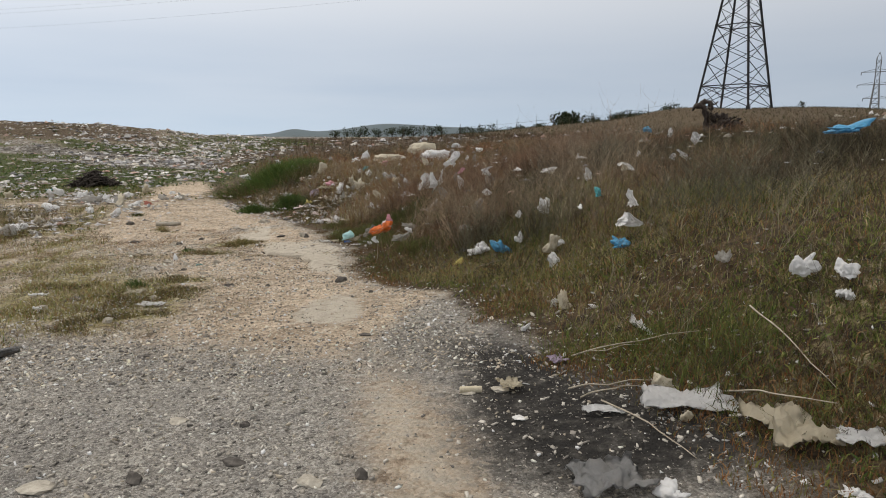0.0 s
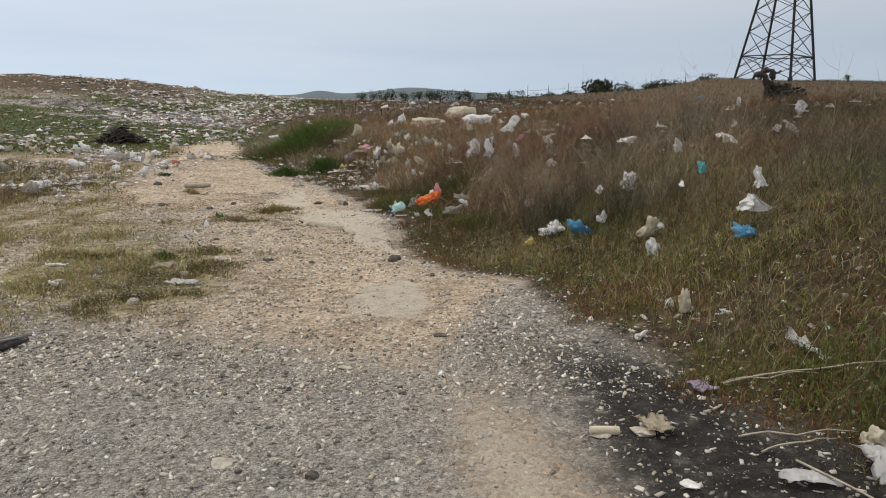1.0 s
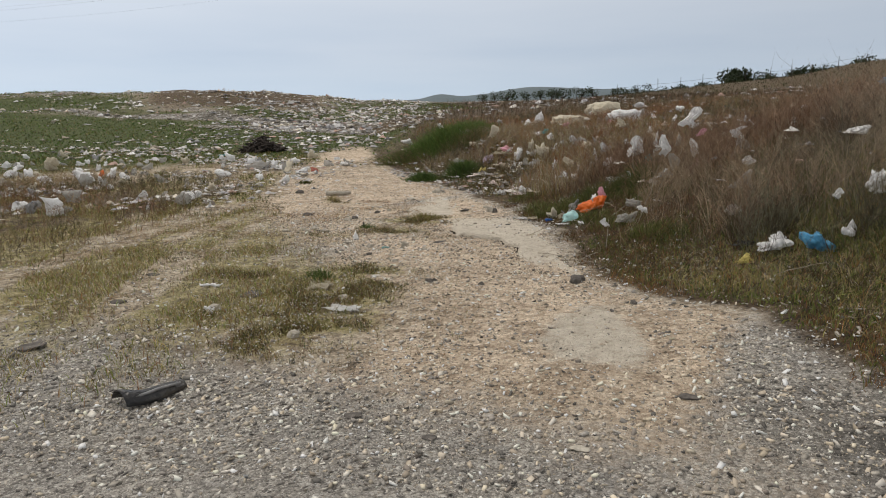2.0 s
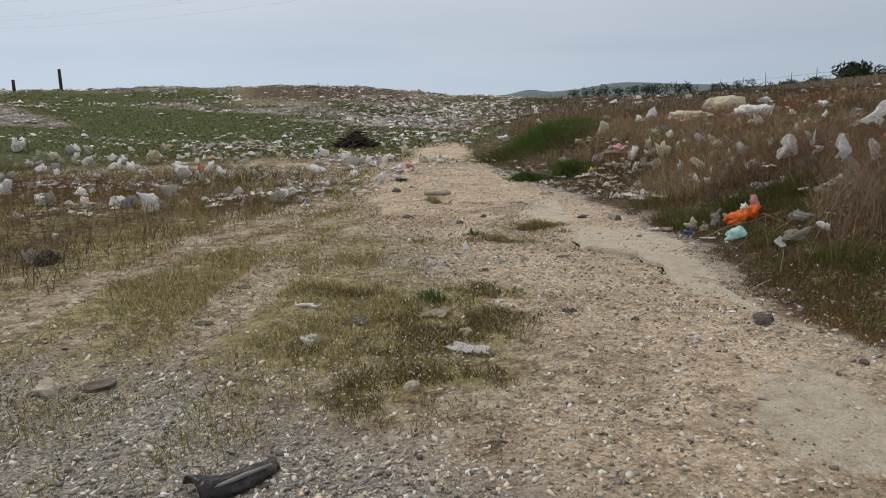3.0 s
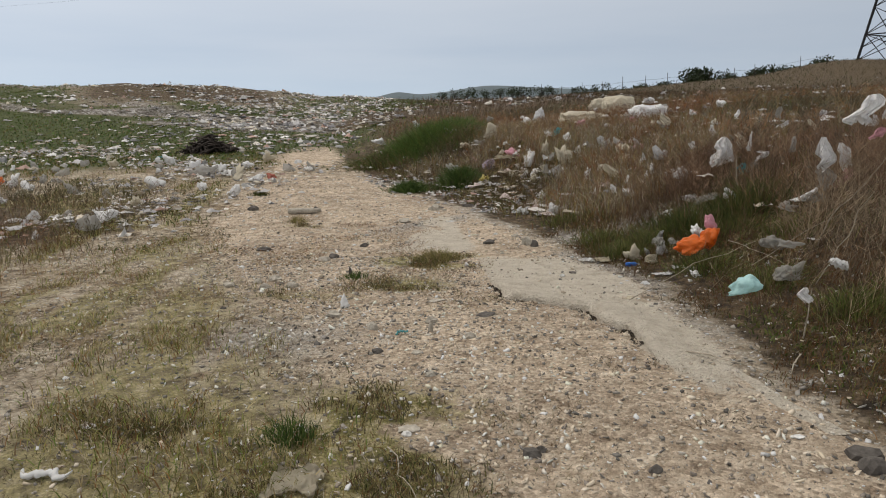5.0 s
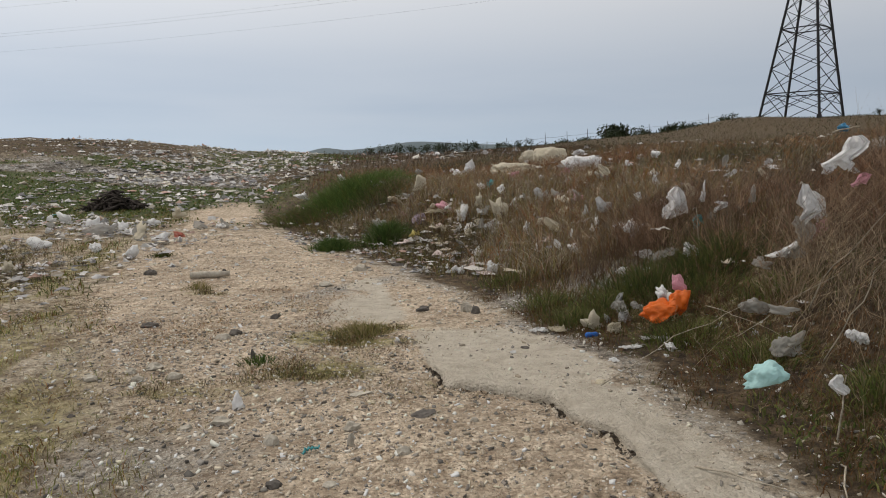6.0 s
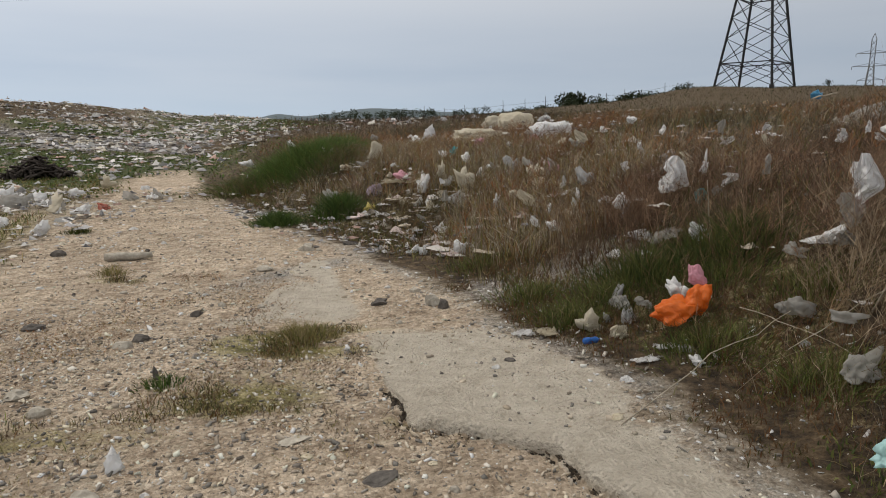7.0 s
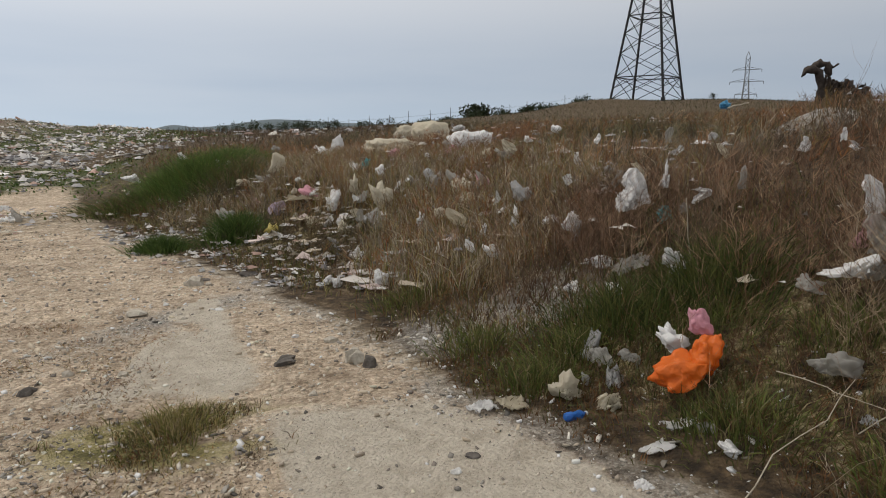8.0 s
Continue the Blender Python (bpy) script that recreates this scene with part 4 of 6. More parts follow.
def boxes(xy, size, colours, flat=0.6, sink=0.25, up=0.0):
    """Angular crumbs: bent boxes of 12 triangles each."""
    n = len(xy)
    corner = np.array([(i, j, k) for k in (-1, 1) for j in (-1, 1) for i in (-1, 1)], float)
    p = corner[None] * rng.uniform(0.45, 1.0, (n, 8, 3))
    s = size[:, None] * np.column_stack([rng.uniform(0.6, 1.5, n), rng.uniform(0.35, 0.9, n), flat * rng.uniform(0.4, 1.0, n)]) / 2
    p *= s[:, None]
    tilt = rng.normal(0, 0.35, (n, 2))
    p[:, :, 2] += p[:, :, 0] * tilt[:, :1] + p[:, :, 1] * tilt[:, 1:]
    a = rng.uniform(0, 2 * np.pi, n)[:, None]
    x, y = p[:, :, 0] * np.cos(a) - p[:, :, 1] * np.sin(a), p[:, :, 0] * np.sin(a) + p[:, :, 1] * np.cos(a)
    z = height(xy[:, 0], xy[:, 1])
    co = np.stack([x + xy[:, :1], y + xy[:, 1:], p[:, :, 2] + (z + s[:, 2] * (1 - 2 * sink) + up)[:, None]], -1).reshape(-1, 3)
    quad = np.array([(0, 2, 3, 1), (4, 5, 7, 6), (0, 1, 5, 4), (2, 6, 7, 3), (0, 4, 6, 2), (1, 3, 7, 5)])
    faces = (np.arange(n)[:, None, None] * 8 + quad[None]).reshape(-1, 4)
    c = np.minimum(colours[rng.integers(0, len(colours), n)] * rng.uniform(0.7, 1.2, (n, 1)), 0.60)
    return co, faces, np.repeat(c, 8, 0)


CHALKY = 1.3 * np.array([(0.42, 0.36, 0.28), (0.50, 0.44, 0.36), (0.34, 0.29, 0.22), (0.28, 0.24, 0.19), (0.58, 0.54, 0.48), (0.16, 0.14, 0.12)])
GREYS = np.array([1.35, 1.29, 1.20]) * np.array([(0.24, 0.235, 0.225), (0.34, 0.33, 0.31), (0.16, 0.155, 0.15), (0.10, 0.098, 0.095), (0.42, 0.41, 0.39), (0.28, 0.26, 0.22), (0.20, 0.19, 0.18), (0.26, 0.25, 0.23), (0.48, 0.47, 0.45)])


def is_road(x, y):
    z = zones(x, y)
    return np.clip(z[0] - 0.8 * np.clip(z[1], 0, 1), 0.06, 1) * smooth(0.4, -0.1, side(x, y)) * (1 - 0.85 * np.clip(z[6], 0, 1))


def is_grey(x, y):
    z = zones(x, y)
    return np.clip(z[3], 0.0, 1) * (1 - 0.8 * np.clip(z[2], 0, 1)) * (1 - 0.8 * np.clip(z[6], 0, 1))


def sizes(n, lo, hi, power=5.0):
    return lo + (hi - lo) * rng.uniform(size=n) ** power


for name, count, area, where, colours, lo, hi, label in (
        ("gravel", 30000, (-6.5, 1.2, 4.5, 13), is_road, np.concatenate([CHALKY, CHALKY, GREYS[:3] * 0.55]), 0.006, 0.038, "crushed pale limestone gravel"),
        ("gravel", 8000, (-10, -2, 11, 22), is_road, CHALKY, 0.010, 0.055, "crushed pale limestone gravel"),
        ("gravel", 34000, (-5.0, 1.6, 1.8, 6.8), is_grey, GREYS, 0.006, 0.034, "sharp grey gravel and broken bits"),
        ("gravel", 9000, (-7, 1.6, 5, 16), is_grey, GREYS, 0.008, 0.045, "sharp grey gravel and broken bits")):
    p = scatter(count, *area, where)
    stuff(name, *boxes(p, sizes(len(p), lo, hi), colours), GRIT, label, "gravel")

p = scatter(2600, -3.2, 3.2, 2.2, 15, lambda x, y: smooth(-0.3, 0.1, side(x, y)) * smooth(2.2, 0.4, side(x, y)))
stuff("litter_crumbs", *boxes(p, sizes(len(p), 0.012, 0.06), np.array([(0.6, 0.59, 0.57), (0.4, 0.38, 0.34), (0.7, 0.7, 0.7), (0.2, 0.18, 0.15)]), 0.3), SCRAP, "small pale crumbs of litter along the verge", "litter")
p = scatter(24000, -9, -2.0, 5.0, 14.5, lambda x, y: smooth(-1.2, -2.2, side(x, y)) * (0.35 + 0.65 * smooth(0.4, 0.6, fbm(x, y, 0.6, 76))))
stuff("gravel", *boxes(p, sizes(len(p), 0.006, 0.04, 4.0), np.concatenate([CHALKY, GREYS, GREYS[:2] * 0.5]), 0.5), GRIT, "stones and pale chips in thin grass", "gravel")

p = scatter(900, 0.0, 2.0, 2.4, 5.0, lambda x, y: np.clip(1.2 * blob(x, y, 0.85, 3.5, 0.75, 0.65), 0, 1))
stuff("gravel", *boxes(p, sizes(len(p), 0.005, 0.045, 5.0), GREYS * 0.75, 0.35), GRIT, "pale chips strewn over burnt ground", "gravel")
p = scatter(2600, -1.4, 3.0, 4.2, 10, lambda x, y: smooth(-0.1, 0.3, side(x, y)) * smooth(3.0, 1.5, side(x, y)))
stuff("gravel", *boxes(p, sizes(len(p), 0.006, 0.05, 4.0), np.concatenate([GREYS, CHALKY]), 0.4), GRIT, "stones and pale crumbs in the verge", "gravel")

# near-black debris along the clay lip; it also paints the lip's shadow line
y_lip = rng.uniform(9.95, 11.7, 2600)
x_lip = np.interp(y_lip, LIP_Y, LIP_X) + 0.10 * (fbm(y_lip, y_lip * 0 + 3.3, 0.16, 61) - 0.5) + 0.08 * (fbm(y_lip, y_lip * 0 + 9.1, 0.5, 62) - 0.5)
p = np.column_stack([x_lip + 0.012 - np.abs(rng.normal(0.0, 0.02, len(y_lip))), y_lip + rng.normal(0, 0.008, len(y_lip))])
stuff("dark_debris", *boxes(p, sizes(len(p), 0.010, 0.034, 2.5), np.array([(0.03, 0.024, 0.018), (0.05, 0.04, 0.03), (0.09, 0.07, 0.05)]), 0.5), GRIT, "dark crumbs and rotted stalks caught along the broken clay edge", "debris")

# daisies: small white heads
p = scatter(900, -5.2, -2.4, 5.8, 9.4, lambda x, y: np.clip(blob(x, y, -3.5, 6.9, 0.8, 0.8), 0, 1))
stuff("daisies", *boxes(p, rng.uniform(0.007, 0.014, len(p)), np.array([(0.8, 0.8, 0.76), (0.75, 0.75, 0.7)]), 0.35, up=0.045), SCRAP, "tiny white daisies among low grass", "flowers")


def scraps(name, xy, lo, hi, colours, label, up=0.0, rise=1.0):
    """Torn film and paper, crumpled: 4 x 4 corners each."""
    n = len(xy)
    g = np.array([(i, j) for j in (-1, -0.33, 0.33, 1) for i in (-1, -0.33, 0.33, 1)], float)
    s = sizes(n, lo, hi, 2.2)[:, None]
    p = g[None] * rng.uniform(0.55, 1.0, (n, 1, 2)) + rng.normal(0, 0.22, (n, 16, 2))
    a = rng.uniform(0, 2 * np.pi, n)[:, None]
    px, py = p[:, :, 0] * s / 2, p[:, :, 1] * s / 2 * rng.uniform(0.4, 0.9, (n, 1))
    x, y = px * np.cos(a) - py * np.sin(a) + xy[:, :1], px * np.sin(a) + py * np.cos(a) + xy[:, 1:]
    middle = 1 - 0.6 * (np.abs(g).max(1) > 0.9)
    z = height(xy[:, 0], xy[:, 1])[:, None] + np.abs(rng.normal(0.08, 0.15, (n, 16))) * middle * s * rise + 0.008 + up * rng.uniform(0, 1, (n, 1))
    co = np.stack([x, y, z], -1).reshape(-1, 3)
    quad = np.array([(j * 4 + i, j * 4 + i + 1, j * 4 + i + 5, j * 4 + i + 4) for j in range(3) for i in range(3)])
    faces = (np.arange(n)[:, None, None] * 16 + quad[None]).reshape(-1, 4)
    c = colours[rng.integers(0, len(colours), n)] * rng.uniform(0.6, 1.1, (n, 1))
    return stuff(name, co, faces, np.repeat(c, 16, 0), SCRAP, label, "litter")


MIXED = np.array([0.92, 0.90, 0.87]) * np.array([(0.62, 0.62, 0.63), (0.70, 0.70, 0.70), (0.48, 0.48, 0.50), (0.36, 0.36, 0.38), (0.52, 0.48, 0.40), (0.24, 0.24, 0.26), (0.60, 0.58, 0.54),
                  (0.30, 0.31, 0.31), (0.44, 0.30, 0.25), (0.30, 0.28, 0.24), (0.66, 0.66, 0.68), (0.14, 0.12, 0.10), (0.20, 0.17, 0.13), (0.10, 0.10, 0.11)])


def on_dump(x, y):
    z = zones(x, y)
    return np.clip(z[5], 0, 1) * (1 - 0.8 * np.clip(z[0], 0, 1) * smooth(50, 40, y)) * (0.03 + 0.97 * smooth(0.47, 0.57, fbm(x * 0.5, y, 4, 91)) * smooth(0.42, 0.58, fbm(x, y, 1.5, 111)))


scraps("dumped_refuse", scatter(15000, -75, -8, 22, 72, on_dump), 0.07, 0.60, MIXED * 1.3, "wide spread of white and grey household refuse")
scraps("dumped_refuse", scatter(6000, -32, -7, 11, 30, lambda x, y: smooth(-7, -11, x) * smooth(0.45, 0.6, fbm(x, y, 4, 92))), 0.04, 0.27, MIXED * 1.2, "scattered white litter in the open field", 0.12)
scraps("dumped_refuse", scatter(2200, -36, -10, 30, 66, lambda x, y: np.clip(blob(x, y, -18, 47, 6, 13, 15), 0, 1) * (1 - np.clip(1.3 * zones(x, y)[0], 0, 1))), 0.12, 0.6, MIXED * 1.12, "steep face of tipped white and grey refuse")
scraps("dumped_refuse", scatter(2000, -60, -9, 22, 60, lambda x, y: smooth(-8, -14, x + 0.12 * (y - 20)) * smooth(0.5, 0.6, fbm(x * 0.5, y, 2.6, 121)) * (1 - np.clip(1.3 * zones(x, y)[0], 0, 1))), 0.06, 0.42, MIXED * 1.12, "clusters of pale refuse lying on grass")
scraps("scattered_litter", scatter(1300, -2, 14, 5, 34, bank_cover), 0.05, 0.24, MIXED, "bits of film and paper caught in the weeds", 0.3)
scraps("scattered_litter", scatter(2400, -8, 1, 16, 28, lambda x, y: smooth(0.0, 1.0, side(x, y))), 0.05, 0.2, MIXED, "bits of film and paper on the bank", 0.1)
scraps("scattered_litter", scatter(420, -5.5, 2.0, 15.5, 27, lambda x, y: smooth(0.6, 1.6, side(x, y)) * smooth(0.42, 0.56, fbm(x, y, 1.6, 161)) * smooth(8, 5, side(x, y))), 0.10, 0.40, np.array([(0.62, 0.58, 0.54), (0.66, 0.65, 0.64), (0.60, 0.50, 0.47), (0.50, 0.43, 0.34), (0.40, 0.37, 0.33)]), "crumpled pale film and paper thick among the weeds", 0.10, 0.75)
scraps("scattered_litter", scatter(500, -12, 40, 30, 95, lambda x, y: smooth(1, 4, side(x, y)) * smooth(0.5, 0.62, fbm(x, y, 8, 93))), 0.2, 0.9, MIXED, "specks of litter on the far slope", 0.2)
scraps("scattered_litter", scatter(650, -8, -2, 16.5, 22.5, lambda x, y: smooth(1.1, 0.1, np.abs(side(x, y) - 0.5)) * (0.2 + 0.8 * smooth(0.4, 0.6, fbm(x, y, 1.0, 99)))), 0.03, 0.17, MIXED, "line of torn litter along the track's edge")

# ==== placed things ====
thing_rng = random.Random(3)
NOUN = {"clear": "milky translucent", "cream": "cream-coloured", "grey": "dull grey"}


def film_mesh(seed, w, d, h, n, dome=1.0):
    """Slack crumpled film: a ragged patch thrown into sharp folds over a hollow."""
    a = np.linspace(-1, 1, n)
    pts = []
    for v in a:
        for u in a:
            r2 = u * u + v * v
            squash = 1 / math.sqrt(max(1.0, r2))
            q = Vector((u * 1.3 + seed, v * 1.3 - seed, seed * 0.7))
            f1 = 1 - 2.6 * abs(noise.noise(q * 1.3))
            f2 = 1 - 2.4 * abs(noise.noise(q * 3.1 + Vector((3, 0, 0))))
            f3 = noise.noise(q * 7.0)
            sx = 0.30 * noise.noise(q * 1.6 + Vector((0, 7, 0))) + 0.14 * noise.noise(q * 4.0 + Vector((0, 3, 0)))
            sy = 0.30 * noise.noise(q * 1.6 + Vector((0, 0, 9))) + 0.14 * noise.noise(q * 4.0 + Vector((8, 3, 0)))
            edge_in = 0.86 + 0.35 * noise.noise(Vector((math.atan2(v, u) * 1.5, seed, 2)))
            top = math.sqrt(max(0.0, 1 - 0.92 * min(r2, 1.08)))
            z = dome * 0.62 * top + (0.25 + 0.3 * top) * 0.45 * f1 + 0.12 * f2 + 0.03 * f3
            pts.append(((u * squash * edge_in + sx) * w / 2, (v * squash * edge_in + sy) * d / 2, max(z, 0.02 + 0.05 * abs(f3)) * h))
    i = np.arange(n * n).reshape(n, n)
    quads = np.stack([i[:-1, :-1], i[:-1, 1:], i[1:, 1:], i[1:, :-1]], -1).reshape(-1, 4)
    return np.array(pts), quads


@functools.lru_cache(None)
def ball(level):
    """Directions and triangles of a fine ball."""
    bm = bmesh.new()
    bmesh.ops.create_icosphere(bm, subdivisions=level, radius=1.0)
    bm.verts.index_update()
    p = np.array([v.co.normalized()[:] for v in bm.verts])
    tri = np.array([[v.index for v in f.verts] for f in bm.faces])
    bm.free()
    return p, tri


def crumpled_mesh(seed, w, d, h, level, puff=0.0):
    """Thin film thrown down: a few pulled-out corners, slack hollows between them and sharp creases all over. puff: air in it, 0 to 1."""
    r = np.random.default_rng(int(seed * 1000))
    p, tri = ball(level)
    rad = np.full(len(p), 0.34 + 0.5 * puff)
    for _ in range(r.integers(7, 13)):
        a, up = r.uniform(0, 2 * np.pi), r.uniform(-0.25, 0.9)
        k = np.array([math.cos(a) * math.sqrt(1 - up * up), math.sin(a) * math.sqrt(1 - up * up), up])
        rad = np.maximum(rad, (0.34 + 0.5 * puff) + r.uniform(0.15, 0.75) * (1 - 0.75 * puff) * np.exp(-r.uniform(2.0, 11.0) * (1 - p @ k)))
    for lo, hi, amp, many in ((1.0, 2.2, 0.15, 4), (2.5, 5.0, 0.085, 6), (5.0, 11.0, 0.034, 6)):
        for _ in range(many):
            k = r.normal(size=3)
            k /= np.linalg.norm(k)
            wave = (p @ k) * r.uniform(lo, hi) + 0.25 * np.sin(3 * p @ r.normal(size=3)) + r.uniform(0, 2)
            rad *= 1 + amp * (1 - 0.45 * puff) * (np.abs(wave % 2 - 1) * 2 - 1)
    q, _ = np.linalg.qr(r.normal(size=(3, 3)))
    co = (p * rad[:, None] * [1.25, 1.0, 0.75]) @ q
    co[:, 2] = np.where(co[:, 2] > -0.15, co[:, 2], -0.15 + (co[:, 2] + 0.15) * 0.3)
    lean = r.normal(0, 0.25, 2)
    co[:, 0] += co[:, 2] * lean[0]
    co[:, 1] += co[:, 2] * lean[1]
    lo, hi = co.min(0), co.max(0)
    co = (co - (lo + hi) / 2 * [1, 1, 0] - lo * [0, 0, 1]) / (hi - lo) * [w, d, h]
    me = raw_mesh("plastic_bag", co, tri)
    shade_smooth(me)
    return me


def bag(colour, x, y, w, h, up=0.0, turn=None, label="", fine=4, slack=1.0):
    k = thing_rng.random() * 60
    if slack < 1 or thing_rng.random() < 0.72:
        me = crumpled_mesh(k, w, w * thing_rng.uniform(0.5, 0.9), h, min(fine, 4) if w > 0.12 else 3, 1 - slack if slack < 1 else thing_rng.choice((0.0, 0.0, 0.15, 0.3)))
        tip = 10
    else:
        co, quads = film_mesh(k, w * 0.95, w * thing_rng.uniform(0.4, 0.8), h * 1.05, 26 if fine > 3 else 15, thing_rng.uniform(0.2, 0.6))
        me = raw_mesh("plastic_bag", co, quads)
        tip = 32
    me.materials.append(PLASTIC[colour])
    ob = new("plastic_bag", me)
    ob.matrix_world = pose(x, y, float(height(x, y)) + up - 0.008, thing_rng.uniform(-tip, tip), thing_rng.uniform(-tip, tip), thing_rng.uniform(0, 360) if turn is None else turn)
    where = "caught in dry weeds" if up > 0.08 else ("lying in the grass" if x - float(edge(y)) > 0 else "lying on stony ground")
    return tagged(ob, label or f"crumpled {NOUN.get(colour, colour)} plastic bag {where}", "plastic bag", "littered bags")


def sheet(colour, x, y, w, h, up=0.0, turn=None, label=""):
    nx, ny = 18, 12
    k = thing_rng.random() * 50
    bm = bmesh.new()
    rows = []
    d = max(h * 1.8, w * 0.45)
    for j in range(ny):
        row = []
        for i in range(nx):
            a, b = i / (nx - 1) * 2 - 1, j / (ny - 1) * 2 - 1
            rag = 1 + 0.45 * noise.noise(Vector((a * 1.7 + k, b * 1.7, k))) + 0.15 * noise.noise(Vector((a * 6 + k, b * 6, k)))
            z = 0.55 * h * abs(noise.noise(Vector((a * 1.4, b * 1.4 + k, 2)))) + 0.35 * h * abs(noise.noise(Vector((a * 4, b * 4 + k, 5)))) + 0.012
            row.append(bm.verts.new((a * rag * w / 2, b * rag * d / 2, z)))
        rows.append(row)
    for j in range(ny - 1):
        for i in range(nx - 1):
            bm.faces.new((rows[j][i], rows[j][i + 1], rows[j + 1][i + 1], rows[j + 1][i]))
    bmesh.ops.solidify(bm, geom=bm.faces[:], thickness=0.003)
    ob = bm_object("torn_sheet", bm, PLASTIC[colour])
    ob.matrix_world = pose(x, y, float(height(x, y)) + up, 0, 0, thing_rng.uniform(-25, 25) if turn is None else turn)
    return tagged(ob, label or f"torn {NOUN.get(colour, colour)} sheet of film lying flat", "torn sheet", "torn sheets")


def rag(colour, x, y, w, h, up=0.0, label=""):
    """A twisted strip of cloth."""
    k = thing_rng.random() * 30
    n, m = 26, 6
    bm = bmesh.new()
    rings = []
    for i in range(n):
        f = i / (n - 1) * 2 - 1
        c = Vector((f * w / 2, 0.45 * w * noise.noise(Vector((f * 1.6 + k, 1, 0))), 0.03 + 0.35 * h * abs(noise.noise(Vector((f * 3 + k, 4, 0))))))
        r = 0.11 * w * (0.55 + 0.6 * abs(noise.noise(Vector((f * 4 + k, 7, 0))))) * (1 - 0.5 * f ** 4)
        ring = []
        for j in range(m):
            a = j / m * 2 * math.pi + f * 3
            ring.append(bm.verts.new(c + Vector((0, math.cos(a) * r * 1.5, math.sin(a) * r * 0.7))))
        rings.append(ring)
    for i in range(n - 1):
        for j in range(m):
            bm.faces.new((rings[i][j], rings[i][(j + 1) % m], rings[i + 1][(j + 1) % m], rings[i + 1][j]))
    bm.faces.new(rings[0]), bm.faces.new(rings[-1])
    ob = bm_object("rag", bm, PLASTIC[colour])
    ob.matrix_world = pose(x, y, float(height(x, y)) + up - 0.01, 0, 0, thing_rng.uniform(0, 60))
    return tagged(ob, label or f"twisted {colour} rag lying on stony ground", "rag")


def sack(colour, x, y, w, h, up=0.0):
    bm = bmesh.new()
    bmesh.ops.create_cube(bm, size=1.0)
    bmesh.ops.subdivide_edges(bm, edges=bm.edges[:], cuts=9, use_grid_fill=True)
    k = thing_rng.random() * 30
    for v in bm.verts:
        p = v.co * 2
        b = 1 - 0.35 * max(abs(p.x), abs(p.y), abs(p.z)) ** 6 * (p.length / 1.73) ** 3
        o = Vector((k, k, 0))
        s = 1 + 0.25 * noise.noise(p * 1.5 + o) + 0.12 * noise.noise(p * 4 + o)
        v.co = Vector((p.x * w / 2 * s, p.y * w * 0.28 * s, (p.z * 0.5 + 0.5) * h * s)) * b
    ob = bm_object("woven_sack", bm, PLASTIC[colour])
    ob.matrix_world = pose(x, y, float(height(x, y)) + up * 0.3, 0, 0, thing_rng.uniform(-30, 30))
    return tagged(ob, f"bulging {NOUN.get(colour, colour)} sack dumped on the bank", "sack", "dumped sacks")


def stone(colour, x, y, w, h, flat=False):
    bm = bmesh.new()
    bmesh.ops.create_icosphere(bm, subdivisions=2, radius=1.0)
    k = Vector((thing_rng.random() * 40, thing_rng.random() * 40, 0))
    for v in bm.verts:
        p = v.co.normalized()
        r = 1 + 0.45 * noise.noise(p * 1.3 + k) + 0.2 * noise.noise(p * 3.2 + k)
        v.co = Vector((p.x * w / 2, p.y * w * 0.36, max(p.z, -0.45) * (h * 0.32 if flat else h * 0.6))) * r
    ob = bm_object("shard" if flat else "stone", bm, ROCK[colour], smooth_it=False)
    ob.matrix_world = pose(x, y, float(height(x, y)) + h * 0.12, thing_rng.uniform(-8, 8), thing_rng.uniform(-8, 8), thing_rng.uniform(-35, 35))
    tone = {"pale": "pale limestone", "cream": "cream limestone", "white": "whitish", "dark": "dark grey"}[colour]
    if flat:
        return tagged(ob, f"flat {tone} shard lying on gravel", "shard", "loose shards")
    return tagged(ob, f"rough {tone} stone lying on gravel", "stone", "loose stones")


def tube(bm, pts, radii, sides=6):
    rings = []
    for i, (p, r) in enumerate(zip(pts, radii)):
        d = (Vector(pts[min(i + 1, len(pts) - 1)]) - Vector(pts[max(i - 1, 0)])).normalized()
        q = d.to_track_quat("Z", "Y")
        rings.append([bm.verts.new(Vector(p) + q @ Vector((math.cos(a) * r, math.sin(a) * r, 0))) for a in (k / sides * 2 * math.pi for k in range(sides))])
    for a, b in zip(rings[:-1], rings[1:]):
        for j in range(sides):
            bm.faces.new((a[j], a[(j + 1) % sides], b[(j + 1) % sides], b[j]))
    bm.faces.new(rings[0][::-1]), bm.faces.new(rings[-1])


def stick(x0, y0, x1, y1, z0=0.01, z1=0.02, r=0.006, bow=0.05, label="thin pale dry stick lying in the grass"):
    a, b = Vector((x0, y0, float(height(x0, y0)) + z0)), Vector((x1, y1, float(height(x1, y1)) + z1))
    pts = []
    k = thing_rng.random() * 30
    for i in range(9):
        f = i / 8
        p = a.lerp(b, f)
        p += Vector((noise.noise(Vector((f * 3, k, 0))), noise.noise(Vector((f * 3, k, 9))), 0.4 + 0.5 * noise.noise(Vector((f * 3, k, 5))))) * bow * math.sin(f * math.pi)
        pts.append(p)
    bm = bmesh.new()
    tube(bm, pts, [r * (1 - 0.6 * i / 8) for i in range(9)], 5)
    ob = bm_object("stick", bm, TWIG)
    return tagged(ob, label, "stick", "dry sticks")


